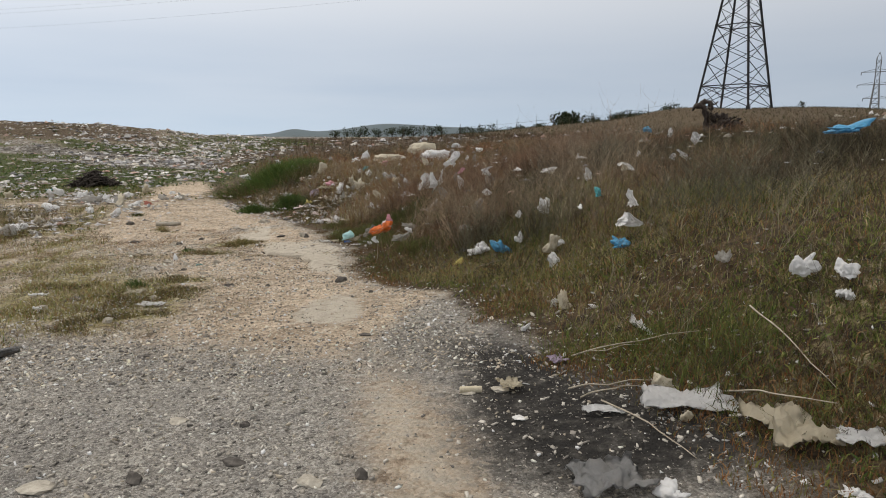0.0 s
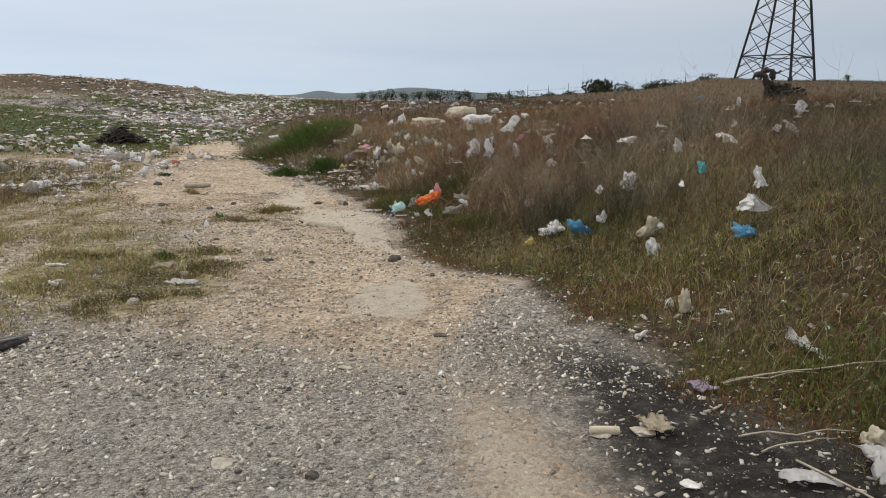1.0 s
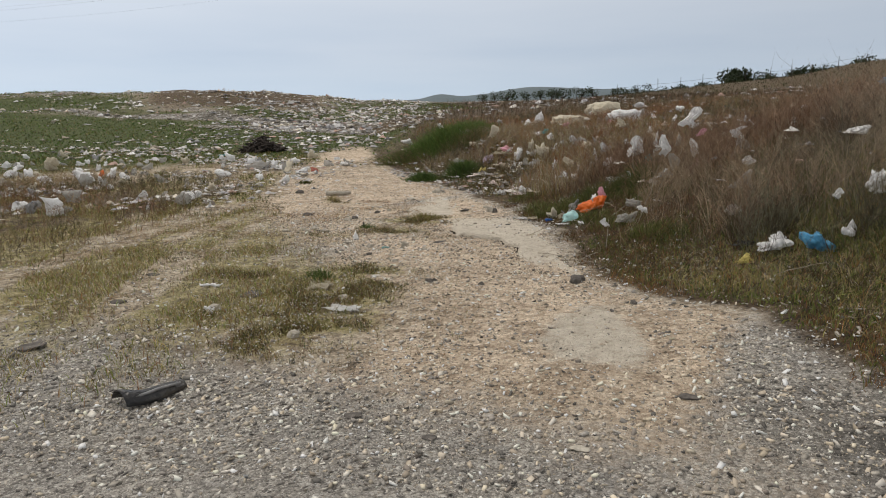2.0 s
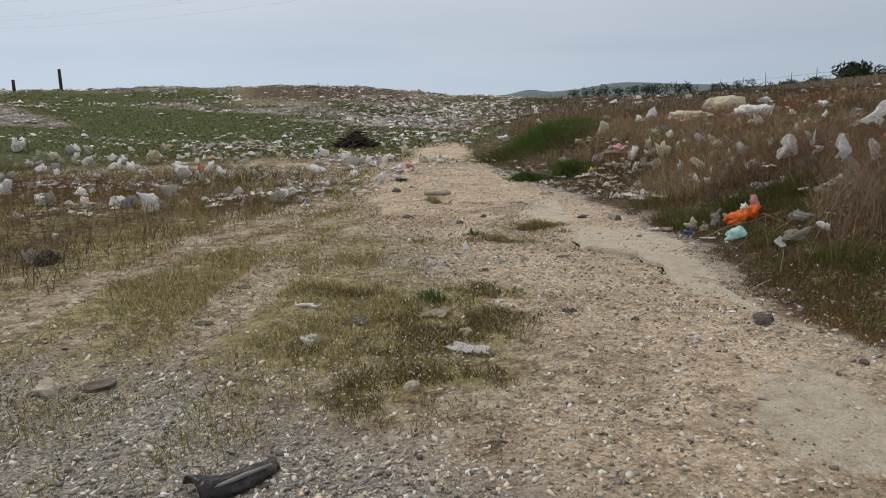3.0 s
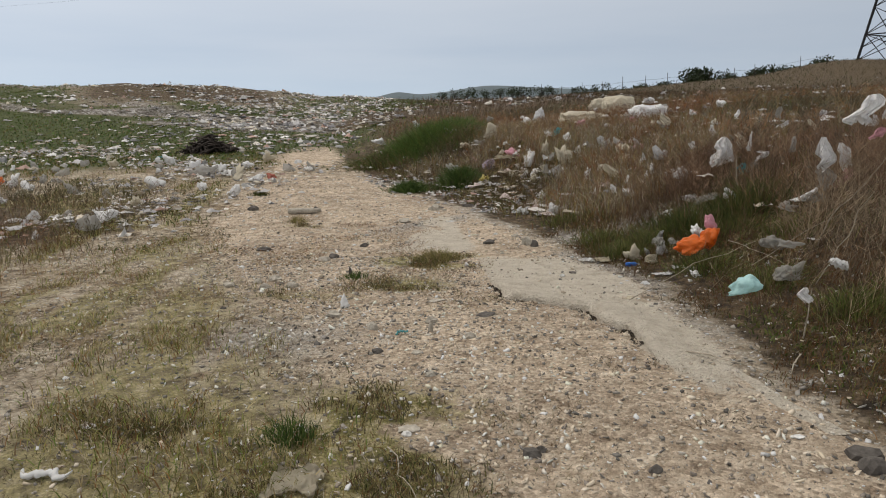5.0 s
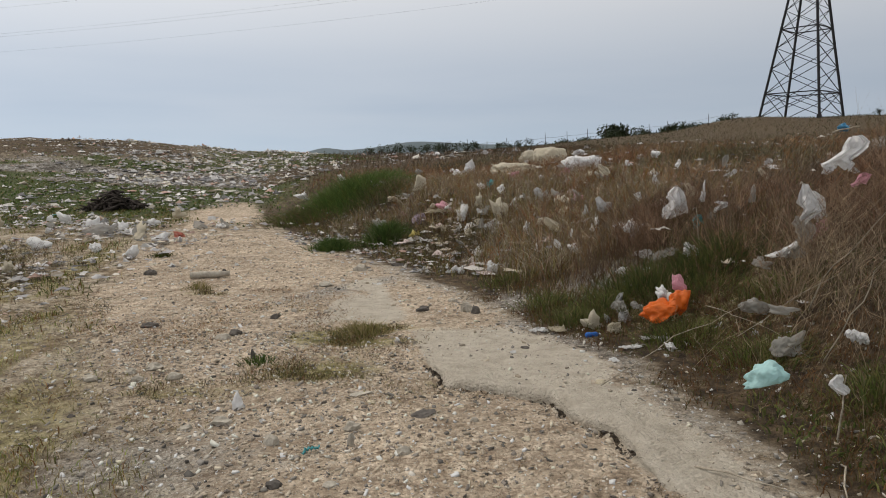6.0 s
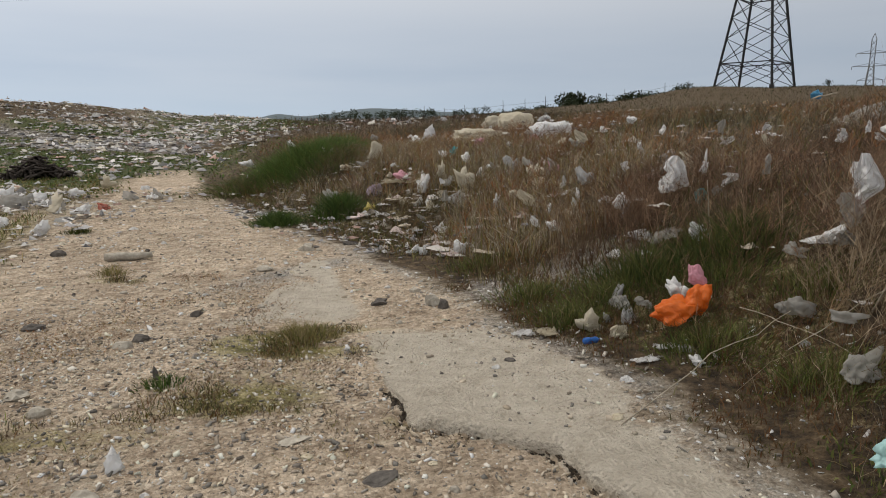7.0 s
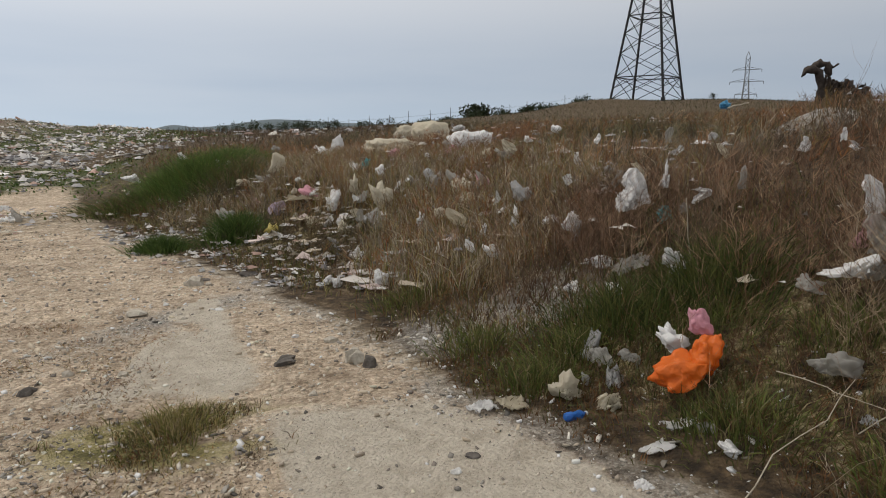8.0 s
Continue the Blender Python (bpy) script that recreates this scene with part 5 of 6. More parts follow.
def plastic_trim(x, y, turn):
    """A broken curved shell of black plastic."""
    n, m = 16, 9
    co, faces = [], []
    for i in range(n):
        f = i / (n - 1) * 2 - 1
        for j in range(m):
            g = j / (m - 1) * 2 - 1
            a = g * 1.15
            bend = 0.05 * f * f
            co.append((f * 0.19, math.sin(a) * (0.075 - 0.03 * f) + bend, math.cos(a) * (0.085 - 0.025 * f) * (1 + 0.08 * math.sin(5 * f)) - 0.02))
    for i in range(n - 1):
        for j in range(m - 1):
            k = i * m + j
            faces.append((k, k + 1, k + m + 1, k + m))
    me = raw_mesh("plastic_trim", np.array(co), np.array(faces))
    bm = bmesh.new()
    bm.from_mesh(me)
    bmesh.ops.solidify(bm, geom=bm.faces[:], thickness=0.006)
    ob = bm_object("plastic_trim", bm, PLASTIC["black"])
    bm = bmesh.new()
    tube(bm, [(-0.15, -0.03, 0.062), (0.0, -0.035, 0.068), (0.14, -0.02, 0.055)], [0.008, 0.010, 0.007], 6)
    bm_object("edge_strip", bm, PLASTIC["grey"], ob)
    ob.matrix_world = pose(x, y, float(height(x, y)) + 0.0, 0, 0, turn)
    return tagged(ob, "broken shell of black plastic trim on gravel", "plastic trim")


def tree_stump(x, y, label):
    """An uprooted stump: a hooked trunk over a torn knot of roots."""
    bm = bmesh.new()
    r = random.Random(5)
    tube(bm, [(0.02, 0, -0.3), (-0.02, 0, 0.3), (-0.06, 0, 0.66), (-0.16, 0, 0.98), (-0.30, 0, 1.08), (-0.46, 0, 1.02), (-0.52, 0, 0.88)], [0.20, 0.13, 0.10, 0.10, 0.12, 0.08, 0.03], 8)
    tube(bm, [(-0.30, 0, 1.10), (-0.16, 0, 1.20), (0.0, 0, 1.16), (0.08, 0, 0.96), (0.05, 0, 0.70)], [0.08, 0.10, 0.09, 0.10, 0.12], 7)
    tube(bm, [(0.10, 0, -0.2), (0.16, 0.02, 0.34), (0.12, 0, 0.66)], [0.34, 0.27, 0.12], 9)
    tube(bm, [(0.48, 0, -0.2), (0.50, 0.04, 0.36), (0.46, 0, 0.74)], [0.34, 0.29, 0.14], 9)
    tube(bm, [(0.86, 0, -0.2), (0.88, 0, 0.26), (0.90, 0, 0.50)], [0.32, 0.27, 0.13], 9)
    for i in range(110):
        f = r.random()
        o = Vector((-0.05 + 1.1 * f, r.uniform(-0.28, 0.28), r.uniform(0.0, 0.80 - 0.34 * f)))
        d = Vector((r.uniform(-0.6, 0.75), r.uniform(-0.5, 0.5), r.uniform(-0.1, 1.0))).normalized() * r.uniform(0.12, 0.32)
        w = r.uniform(0.025, 0.08)
        bow = Vector((r.uniform(-0.06, 0.06), 0, r.uniform(-0.06, 0.06)))
        tube(bm, [o - d * 0.4, o + d * 0.3 + bow, o + d * 0.7 - bow, o + d], [w, w * 0.9, w * 0.8, w * r.uniform(0.15, 0.6)], 5)
    tube(bm, [(0.0, 0, 1.15), (0.14, 0, 1.12), (0.24, 0, 1.17)], [0.05, 0.035, 0.015], 5)
    bmesh.ops.subdivide_edges(bm, edges=bm.edges[:], cuts=1, use_grid_fill=True)
    for v in bm.verts:
        v.co += Vector((noise.noise(v.co * 13), noise.noise(v.co * 13 + Vector((9, 0, 0))), noise.noise(v.co * 11 + Vector((0, 9, 0))))) * 0.06
        v.co += Vector((noise.noise(v.co * 4), noise.noise(v.co * 4 + Vector((9, 0, 0))), noise.noise(v.co * 4 + Vector((0, 9, 0))))) * 0.06
    ob = bm_object("tree_stump", bm, BARK)
    ob.matrix_world = pose(x, y, float(height(x, y)) - 0.05, 0, 0, -18) @ Matrix.Diagonal((1.1, 1.0, 1.08, 1.0))
    return tagged(ob, label, "tree stump")


def bottle(x, y, turn):
    """A small crushed plastic bottle lying down, with its cap."""
    bm = bmesh.new()
    tube(bm, [(0, 0, 0.03), (0.01, 0, 0.03), (0.05, 0, 0.03), (0.07, 0, 0.028), (0.12, 0, 0.03), (0.135, 0, 0.03), (0.15, 0, 0.03), (0.16, 0, 0.03)],
         [0.02, 0.03, 0.031, 0.026, 0.031, 0.022, 0.013, 0.012], 12)
    body = bm_object("plastic_bottle", bm, PLASTIC["royal"])
    bm = bmesh.new()
    tube(bm, [(0.16, 0, 0.03), (0.178, 0, 0.03)], [0.0145, 0.0145], 12)
    bm_object("cap", bm, PLASTIC["white"], body, smooth_it=False)
    body.matrix_world = pose(x, y, float(height(x, y)) + 0.0, 0, 0, turn) @ Matrix.Scale(0.8, 4)
    return tagged(body, "small crushed blue plastic bottle lying in grass", "bottle")


def shrub(x, y, wide, tall, label, count=900, seed=1, trunk=True):
    r = np.random.default_rng(seed)
    top = bpy.data.objects.new("shrub", None)
    scene.collection.objects.link(top)
    lobes = np.column_stack([r.normal(0, wide * 0.24, 9), r.normal(0, wide * 0.2, 9), r.uniform(0.2, 0.72, 9) * tall])
    size = r.uniform(0.16, 0.30, 9) * wide
    pick = r.integers(0, 9, count)
    d = r.normal(size=(count, 3))
    d /= np.linalg.norm(d, axis=1, keepdims=True)
    c = lobes[pick] + d * (size[pick] * r.uniform(0.5, 1.1, count))[:, None] * [1, 1, 0.75]
    c[:, 2] = np.clip(c[:, 2], 0.08 * tall, None)
    leaf = wide * 0.045
    a, b = r.normal(size=(count, 3)), r.normal(size=(count, 3))
    a *= leaf / np.linalg.norm(a, axis=1, keepdims=True)
    b *= leaf / np.linalg.norm(b, axis=1, keepdims=True)
    co = np.stack([c - a, c - b * 0.6, c + a, c + b * 0.6], 1).reshape(-1, 3)
    faces = np.arange(count * 4).reshape(-1, 4)
    tone = np.array([(0.020, 0.032, 0.014), (0.03, 0.042, 0.018), (0.04, 0.05, 0.024)])[r.integers(0, 3, count)]
    me = raw_mesh("crown", co, faces, np.repeat(tone, 4, 0))
    me.materials.append(LEAF)
    crown = new("crown", me)
    crown.parent = top
    bm = bmesh.new()
    tube(bm, [(0, 0, -0.3), (0.05, 0, tall * 0.3), (0.1, 0.05, tall * 0.6)], [0.09 * wide ** 0.5, 0.07 * wide ** 0.5, 0.02], 6)
    for k in range(5):
        e = lobes[k]
        tube(bm, [(0.03, 0, tall * 0.15), (e[0] * 0.5, e[1] * 0.5, tall * 0.4), tuple(e)], [0.05 * wide ** 0.5, 0.035 * wide ** 0.5, 0.01], 5)
    bm_object("trunk", bm, BARK, top)
    top.matrix_world = pose(x, y, float(height(x, y)), 0, 0, seed * 40)
    return tagged(top, label, "shrub", "far shrubs")


# far shrubs on the skyline
shrub(29.6, 153.9, 8.8, 3.1, "dark round shrub on the skyline", 1500, 1)
shrub(35.1, 151.7, 5.2, 1.9, "dark green shrub on the skyline", 700, 2)
shrub(39.2, 151.0, 6.4, 2.0, "dark green shrub on the skyline", 900, 3)
shrub(43.3, 149.5, 6.4, 2.0, "dark green shrub on the skyline", 800, 4)
shrub(22.9, 151.7, 4.0, 1.4, "small dark shrub on the skyline", 500, 5)
shrub(19.2, 159.1, 4.8, 1.5, "small dark shrub on the skyline", 500, 6)
shrub(48.8, 140.6, 5.6, 1.8, "dark green shrub on the skyline", 700, 7)
shrub(52.2, 140.6, 4.0, 1.6, "small dark shrub on the skyline", 400, 8)
for k in range(16):
    bx = -38 + k * 5.0 + thing_rng.uniform(-1.5, 1.5)
    shrub(bx, 255 + thing_rng.uniform(-12, 12), thing_rng.uniform(4, 8), thing_rng.uniform(3.4, 5.6), "dark bushes in a far hedge line", 350, 20 + k)
shrub(64, 118, 1.6, 1.6, "small shrub at the pylon's foot", 300, 50)


def fence(points, label):
    top = bpy.data.objects.new("fence", None)
    scene.collection.objects.link(top)
    ends = []
    for x, y in points:
        tall = thing_rng.uniform(1.5, 2.3)
        base = Vector((x, y, float(height(x, y))))
        bm = bmesh.new()
        tube(bm, [base - Vector((0, 0, 0.3)), base + Vector((thing_rng.uniform(-0.1, 0.1), 0, tall))], [0.05, 0.04], 6)
        bm_object("post", bm, BARK, top)
        ends.append(base + Vector((0, 0, 1.3)))
    for a, b in zip(ends[:-1], ends[1:]):
        bm = bmesh.new()
        tube(bm, [a, (a + b) / 2 - Vector((0, 0, 0.1)), b], [0.015] * 3, 4)
        bm_object("wire", bm, STEEL, top)
    return tagged(top, label, "fence")


fence([(-6 + 3.4 * k, 122 + 1.5 * math.sin(k * 1.7)) for k in range(15)], "leaning thin posts of a far wire fence")

for px, py, tall in ((-61.6, 56.2, 2.4), (-64.4, 53.2, 1.3)):
    bm = bmesh.new()
    tube(bm, [(0, 0, -0.4), (0.02, 0, tall * 0.5), (0.06, 0, tall)], [0.16, 0.15, 0.14], 8)
    post = bm_object("wooden_post", bm, BARK)
    post.matrix_world = pose(px, py, float(height(px, py)))
    tagged(post, "dark wooden post standing in the refuse", "post", "old posts")

tree_stump(10.2, 25.4, "dark uprooted tree stump with tangled roots")

# a dark heap of brushwood beside the path, in place of a soil mound
bm = bmesh.new()
heap_rng = random.Random(11)
for i in range(150):
    a = heap_rng.uniform(0, 6.28)
    q = heap_rng.random()
    o = Vector((math.cos(a) * 0.8 * q, math.sin(a) * 0.55 * q, 0.5 * (1 - q) * heap_rng.random()))
    d = Vector((heap_rng.uniform(-1, 1), heap_rng.uniform(-1, 1), heap_rng.uniform(-0.3, 0.6))).normalized() * heap_rng.uniform(0.3, 0.8)
    tube(bm, [o - d * 0.5, o + Vector((0, 0, 0.08)), o + d * 0.5], [0.04, 0.03, 0.012], 5)
heap = bm_object("brushwood_mound", bm, BARK)
heap.matrix_world = pose(-15.0, 29.3, float(height(-15.0, 29.3)) + 0.05, 0, 0, 20) @ Matrix.Scale(1.15, 4)
tagged(heap, "dark heap of dead brushwood in place of a soil mound beside the path", "brushwood")

# the old log
bm = bmesh.new()
tube(bm, [(-0.28, 0, 0.05), (-0.1, 0.01, 0.055), (0.12, -0.01, 0.05), (0.3, 0.02, 0.06)], [0.05, 0.055, 0.05, 0.04], 9)
log = bm_object("log", bm, ROCK["pale"])
log.matrix_world = pose(-6.75, 16.6, float(height(-6.75, 16.6)), 0, 0, 12)
tagged(log, "short weathered grey log lying on gravel", "log")

# bags blown onto tall stems
def hung(colour, x, y, z, w, h, label=""):
    """Film snagged by one corner: gathered at the top, folds running down to a torn hem."""
    r = np.random.default_rng(int(thing_rng.random() * 1e6))
    nu, nv = 30, 34
    U, V = np.meshgrid(np.linspace(-1, 1, nu), np.linspace(0, 1, nv))
    wide = np.interp(V, [0, 0.18, 0.45, 0.75, 1.0], [r.uniform(0.10, 0.4), r.uniform(0.35, 0.9), r.uniform(0.6, 1.0), r.uniform(0.45, 1.0), r.uniform(0.2, 0.8)])
    middle = np.interp(V, [0, 0.3, 0.6, 1.0], [0, *np.cumsum(r.normal(0, 0.16, 3))])
    hem = 1 - 0.45 * V * (fbm(U, U * 0 + 1, 0.7, r.integers(1, 900)) + 0.5 * fbm(U, U * 0 + 2, 0.16, r.integers(1, 900)))
    fold = np.zeros_like(U)
    for amp, f in ((0.5, 1.3), (0.32, 2.7), (0.16, 5.3)):
        wave = U * f + r.uniform(0, 2) + 0.5 * r.normal() * V + 0.35 * fbm(U, V, 0.5, r.integers(1, 900), 2)
        fold += amp * (np.abs(wave % 2 - 1) * 2 - 1)
    fold = fold * (0.35 + 0.65 * V) * 0.42 * w + 0.22 * w * (fbm(U, V, 0.16, r.integers(1, 900), 2) - 0.5) + 0.08 * w * np.sin(np.pi * V) * (1 - U * U)
    torn = 1 - 0.75 * np.abs(U) ** 3 * fbm(V, np.sign(U) * 3.0, 0.22, r.integers(1, 900), 3)
    X = (U * wide * torn * 0.55 + middle) * w + 0.05 * w * (fbm(U, V * 3, 0.4, r.integers(1, 900)) - 0.5)
    Z = h * (0.5 - V * hem)
    co = np.stack([X, -fold, Z], -1).reshape(-1, 3)
    i = np.arange(U.size).reshape(U.shape)
    quads = np.stack([i[:-1, :-1], i[1:, :-1], i[1:, 1:], i[:-1, 1:]], -1).reshape(-1, 4)
    me = raw_mesh("plastic_bag", co, quads)
    shade_smooth(me)
    me.materials.append(PLASTIC[colour])
    ob = new("plastic_bag", me)
    ob.matrix_world = pose(x, y, z, thing_rng.uniform(-12, 12), thing_rng.uniform(-22, 22), thing_rng.uniform(-35, 15))
    return tagged(ob, label or f"torn {NOUN.get(colour, colour)} plastic bag snagged on dead stems", "plastic bag", "littered bags")


hung("white", 1.87, 6.64, 0.84, 0.19, 0.22)
hung("white", 1.88, 6.66, 0.60, 0.36, 0.22)
hung("clear", 1.86, 6.62, 0.33, 0.20, 0.12)
hung("white", 0.36, 12.18, 1.02, 0.34, 0.36)
hung("white", -0.12, 12.05, 0.62, 0.26, 0.40)
hung("pink", 0.46, 12.25, 0.84, 0.2, 0.12)
hung("white", 0.95, 12.1, 0.80, 0.26, 0.26)
hung("clear", 0.88, 12.05, 0.55, 0.36, 0.5)
hung("white", -0.28, 14.75, 0.42, 0.34, 0.50)
hung("teal", -0.05, 14.6, 0.22, 0.24, 0.26)
hung("white", -0.94, 9.92, -0.10, 0.14, 0.16)
bag("mint", -1.33, 9.86, 0.22, 0.13, 0.37, -25, "pale mint plastic bag resting on dead stems", slack=0.12)
hung("white", 0.42, 12.9, 0.52, 0.22, 0.40)
hung("pink", 0.55, 12.95, 0.30, 0.26, 0.3)
hung("white", 6.15, 17.7, 1.45, 0.22, 0.5)
hung("white", 4.35, 12.85, 0.93, 0.42, 0.16)
bag("blue", 8.5, 27.2, 0.55, 0.25, max(0.1, 1.65 - float(height(8.5, 27.2))))
sheet("white", 6.6, 27.5, 0.6, 0.15, 0.2)

snag_rng = random.Random(77)
for _ in range(34):
    sy = snag_rng.uniform(8.5, 19)
    sx = float(margin(sy)) + snag_rng.uniform(1.6, 5.5)
    w = snag_rng.uniform(0.10, 0.24)
    hung(snag_rng.choice(("white", "white", "clear", "cream")), sx, sy, float(height(sx, sy)) + snag_rng.uniform(0.16, 0.36), w, w * snag_rng.uniform(0.7, 1.6))

stick(-0.92, 9.95, -1.2, 9.35, -0.05, 0.02, 0.008, 0.05, "pale forked stick stuck in the verge")
stick(-0.92, 9.95, -0.90, 9.95, 0.0, 0.36, 0.006, 0.02, "pale stalk standing in the verge")
stick(-0.36, 13.6, -0.42, 13.62, 0.0, 0.62, 0.007, 0.03, "pale upright stalk standing in weeds")
stick(0.95, 4.6, 1.42, 4.5, 0.02, 0.03)
stick(0.85, 3.85, 1.2, 3.9, 0.01, 0.02)
stick(0.95, 3.75, 1.2, 2.95, 0.02, 0.02)
stick(1.95, 4.1, 2.05, 3.3, 0.25, 0.02)
stick(1.6, 3.6, 1.8, 2.9, 0.02, 0.2)
stick(-1.9, 11.0, -0.75, 11.6, 0.02, 0.28, 0.004, 0.12)
stick(-1.7, 9.75, -1.3, 9.35, 0.01, 0.02, 0.006)
stick(-0.9, 11.9, -0.55, 11.2, 0.25, 0.05, 0.003, 0.1)
stick(-3.35, 8.3, -3.1, 7.8, 0.02, 0.02, 0.004)
stick(-0.8, 11.5, -0.2, 11.3, 0.1, 0.4, 0.003)
stick(-0.5, 10.9, -0.3, 10.6, 0.02, 0.75, 0.005, 0.1)
stick(-0.2, 11.7, 0.05, 11.2, 0.02, 0.8, 0.005, 0.1)
stick(0.4, 8.0, 0.8, 7.9, 0.02, 0.05, 0.005)
stick(6.2, 23.5, 7.4, 24.5, 0.45, 0.55, 0.025, 0.05, "weathered plank-like branch lying in weeds")
bm = bmesh.new()
tube(bm, [(-0.07, 0, 0.022), (-0.066, 0, 0.022), (0.0, 0.002, 0.023), (0.066, 0, 0.022), (0.07, 0, 0.022)], [0.020, 0.022, 0.021, 0.022, 0.020], 14)
roll = bm_object("cardboard_roll", bm, ROCK["cream"])
roll.matrix_world = pose(0.20, 4.05, float(height(0.20, 4.05)), 0, 0, 4)
tagged(roll, "short pale cardboard roll lying on burnt gravel", "cardboard roll")
sheet("cream", 0.45, 4.09, 0.15, 0.10, 0.01, 20, "torn piece of creased grey card on gravel")
stick(0.93, 4.52, 1.75, 4.36, 0.05, 0.07, 0.006, 0.06)
stick(0.80, 3.98, 1.30, 3.92, 0.02, 0.03, 0.006, 0.04)
bottle(-1.76, 12.36, 15)
plastic_trim(-3.6, 5.28, 62)


# the thick of the tipped litter on the bank, each bag by itself
heap_rng = random.Random(23)
for k in range(80):
    hx, hy = heap_rng.uniform(-4.6, 0.6), heap_rng.uniform(16.5, 27)
    if hx - float(edge(hy)) < 0.8:
        hx += 3.0
    w = heap_rng.uniform(0.14, 0.42)
    bag(heap_rng.choice(("white", "white", "clear", "clear", "cream", "cream", "grey", "pink")), hx, hy, w, w * heap_rng.uniform(0.4, 0.8), heap_rng.choice((0.0, 0.0, 0.05, 0.15)), fine=3)
far_bags = []
for k in range(190):
    hy = heap_rng.uniform(11, 26)
    hx = heap_rng.uniform(-26, -8.5) - max(0.0, 15 - hy)
    w = heap_rng.uniform(0.14, 0.46)
    field_bag = bag(heap_rng.choice(("white", "white", "clear", "clear", "cream", "grey")), hx, hy, w, w * heap_rng.uniform(0.5, 0.9), heap_rng.choice((0.0, 0.05, 0.15)), fine=3)
    if hy > 14.3:
        far_bags.append(field_bag)


def joined(things, name, label, category):
    """Makes one heap of stuff out of things too many to tell apart."""
    slots, co, tri, slot, base = [], [], [], [], 0
    for ob in things:
        me, m = ob.data, np.array(ob.matrix_world)
        v = np.empty(len(me.vertices) * 3)
        me.vertices.foreach_get("co", v)
        co.append(v.reshape(-1, 3) @ m[:3, :3].T + m[:3, 3])
        me.calc_loop_triangles()
        t = np.empty(len(me.loop_triangles) * 3, dtype=np.int32)
        me.loop_triangles.foreach_get("vertices", t)
        tri.append(t.reshape(-1, 3) + base)
        base += len(me.vertices)
        if me.materials[0] not in slots:
            slots.append(me.materials[0])
        slot.append(np.full(len(tri[-1]), slots.index(me.materials[0]), dtype=np.int32))
    me = raw_mesh(name, np.concatenate(co), np.concatenate(tri))
    for m in slots:
        me.materials.append(m)
    me.polygons.foreach_set("material_index", np.concatenate(slot))
    shade_smooth(me)
    for ob in things:
        bpy.data.objects.remove(ob)
    return tagged(new(name, me), label, category, kind="stuff")


joined(far_bags, "littered_bags", "many crumpled white and grey bags strewn over the weedy field", "plastic bags")

# bags, sheets and stones, one by one
bag("white", 1.27, 7.09, 0.23, 0.20)
bag("cream", 1.26, 7.41, 0.26, 0.23, 0.05)
bag("white", 1.37, 7.32, 0.14, 0.13, 0.1)
bag("blue", 0.79, 8.26, 0.31, 0.18, 0.03)
bag("white", 0.56, 8.56, 0.33, 0.14, 0.03)
bag("black", 0.33, 8.92, 0.23, 0.10)
bag("yellow", 0.27, 8.53, 0.18, 0.11)
bag("cream", 1.11, 5.69, 0.14, 0.20)
bag("white", 0.99, 8.19, 0.11, 0.15, 0.1)
bag("white", 1.63, 7.63, 0.07, 0.07, 0.3)
bag("white", 1.38, 8.78, 0.20, 0.24, 0.1)
bag("blue", 1.79, 6.5, 0.20, 0.12, 0.05)
bag("white", 2.47, 8.87, 0.30, 0.13, 0.25)
bag("teal", 1.87, 7.83, 0.14, 0.12, 0.3)
bag("white", -0.3, 14.76, 0.26, 0.34, 0.2, fine=3)
bag("white", -0.74, 15.1, 0.29, 0.20, 0.15, fine=3)
bag("white", 0.38, 9.7, 0.24, 0.20, 0.1)
bag("clear", 0.58, 10.3, 0.34, 0.26, 0.15)
bag("white", 1.3, 5.51, 0.11, 0.05)
sheet("white", 1.34, 3.54, 0.46, 0.16, 0.03, -12)
sheet("cream", 1.66, 3.02, 0.27, 0.21, 0.03)
sheet("white", 1.9, 2.82, 0.22, 0.09, 0.03)
sheet("grey", 0.74, 2.80, 0.32, 0.15, 0.01, 10, "crumpled grey rag of film lying on burnt ground")
bag("white", 0.98, 2.67, 0.17, 0.07)
bag("cream", 1.31, 3.38, 0.12, 0.09)
bag("white", 2.49, 4.47, 0.23, 0.15, 0.1)
bag("white", 2.6, 4.19, 0.18, 0.11, 0.15)
bag("white", 2.54, 4.09, 0.14, 0.14, 0.05)
sheet("white", 0.92, 3.6, 0.2, 0.04, 0.01)
sheet("white", 1.51, 4.78, 0.05, 0.17)
bag("clear", 2.29, 5.29, 0.18, 0.09, 0.05)
bag("white", 1.04, 5.86, 0.17, 0.10)
bag("white", 0.71, 5.4, 0.10, 0.08)
sheet("lilac", 0.83, 4.55, 0.11, 0.07, 0.01)
bag("cream", 1.3, 3.81, 0.16, 0.13)
bag("white", 1.68, 2.53, 0.13, 0.05)
bag("blue", 4.74, 7.94, 0.55, 0.16, 0.4)
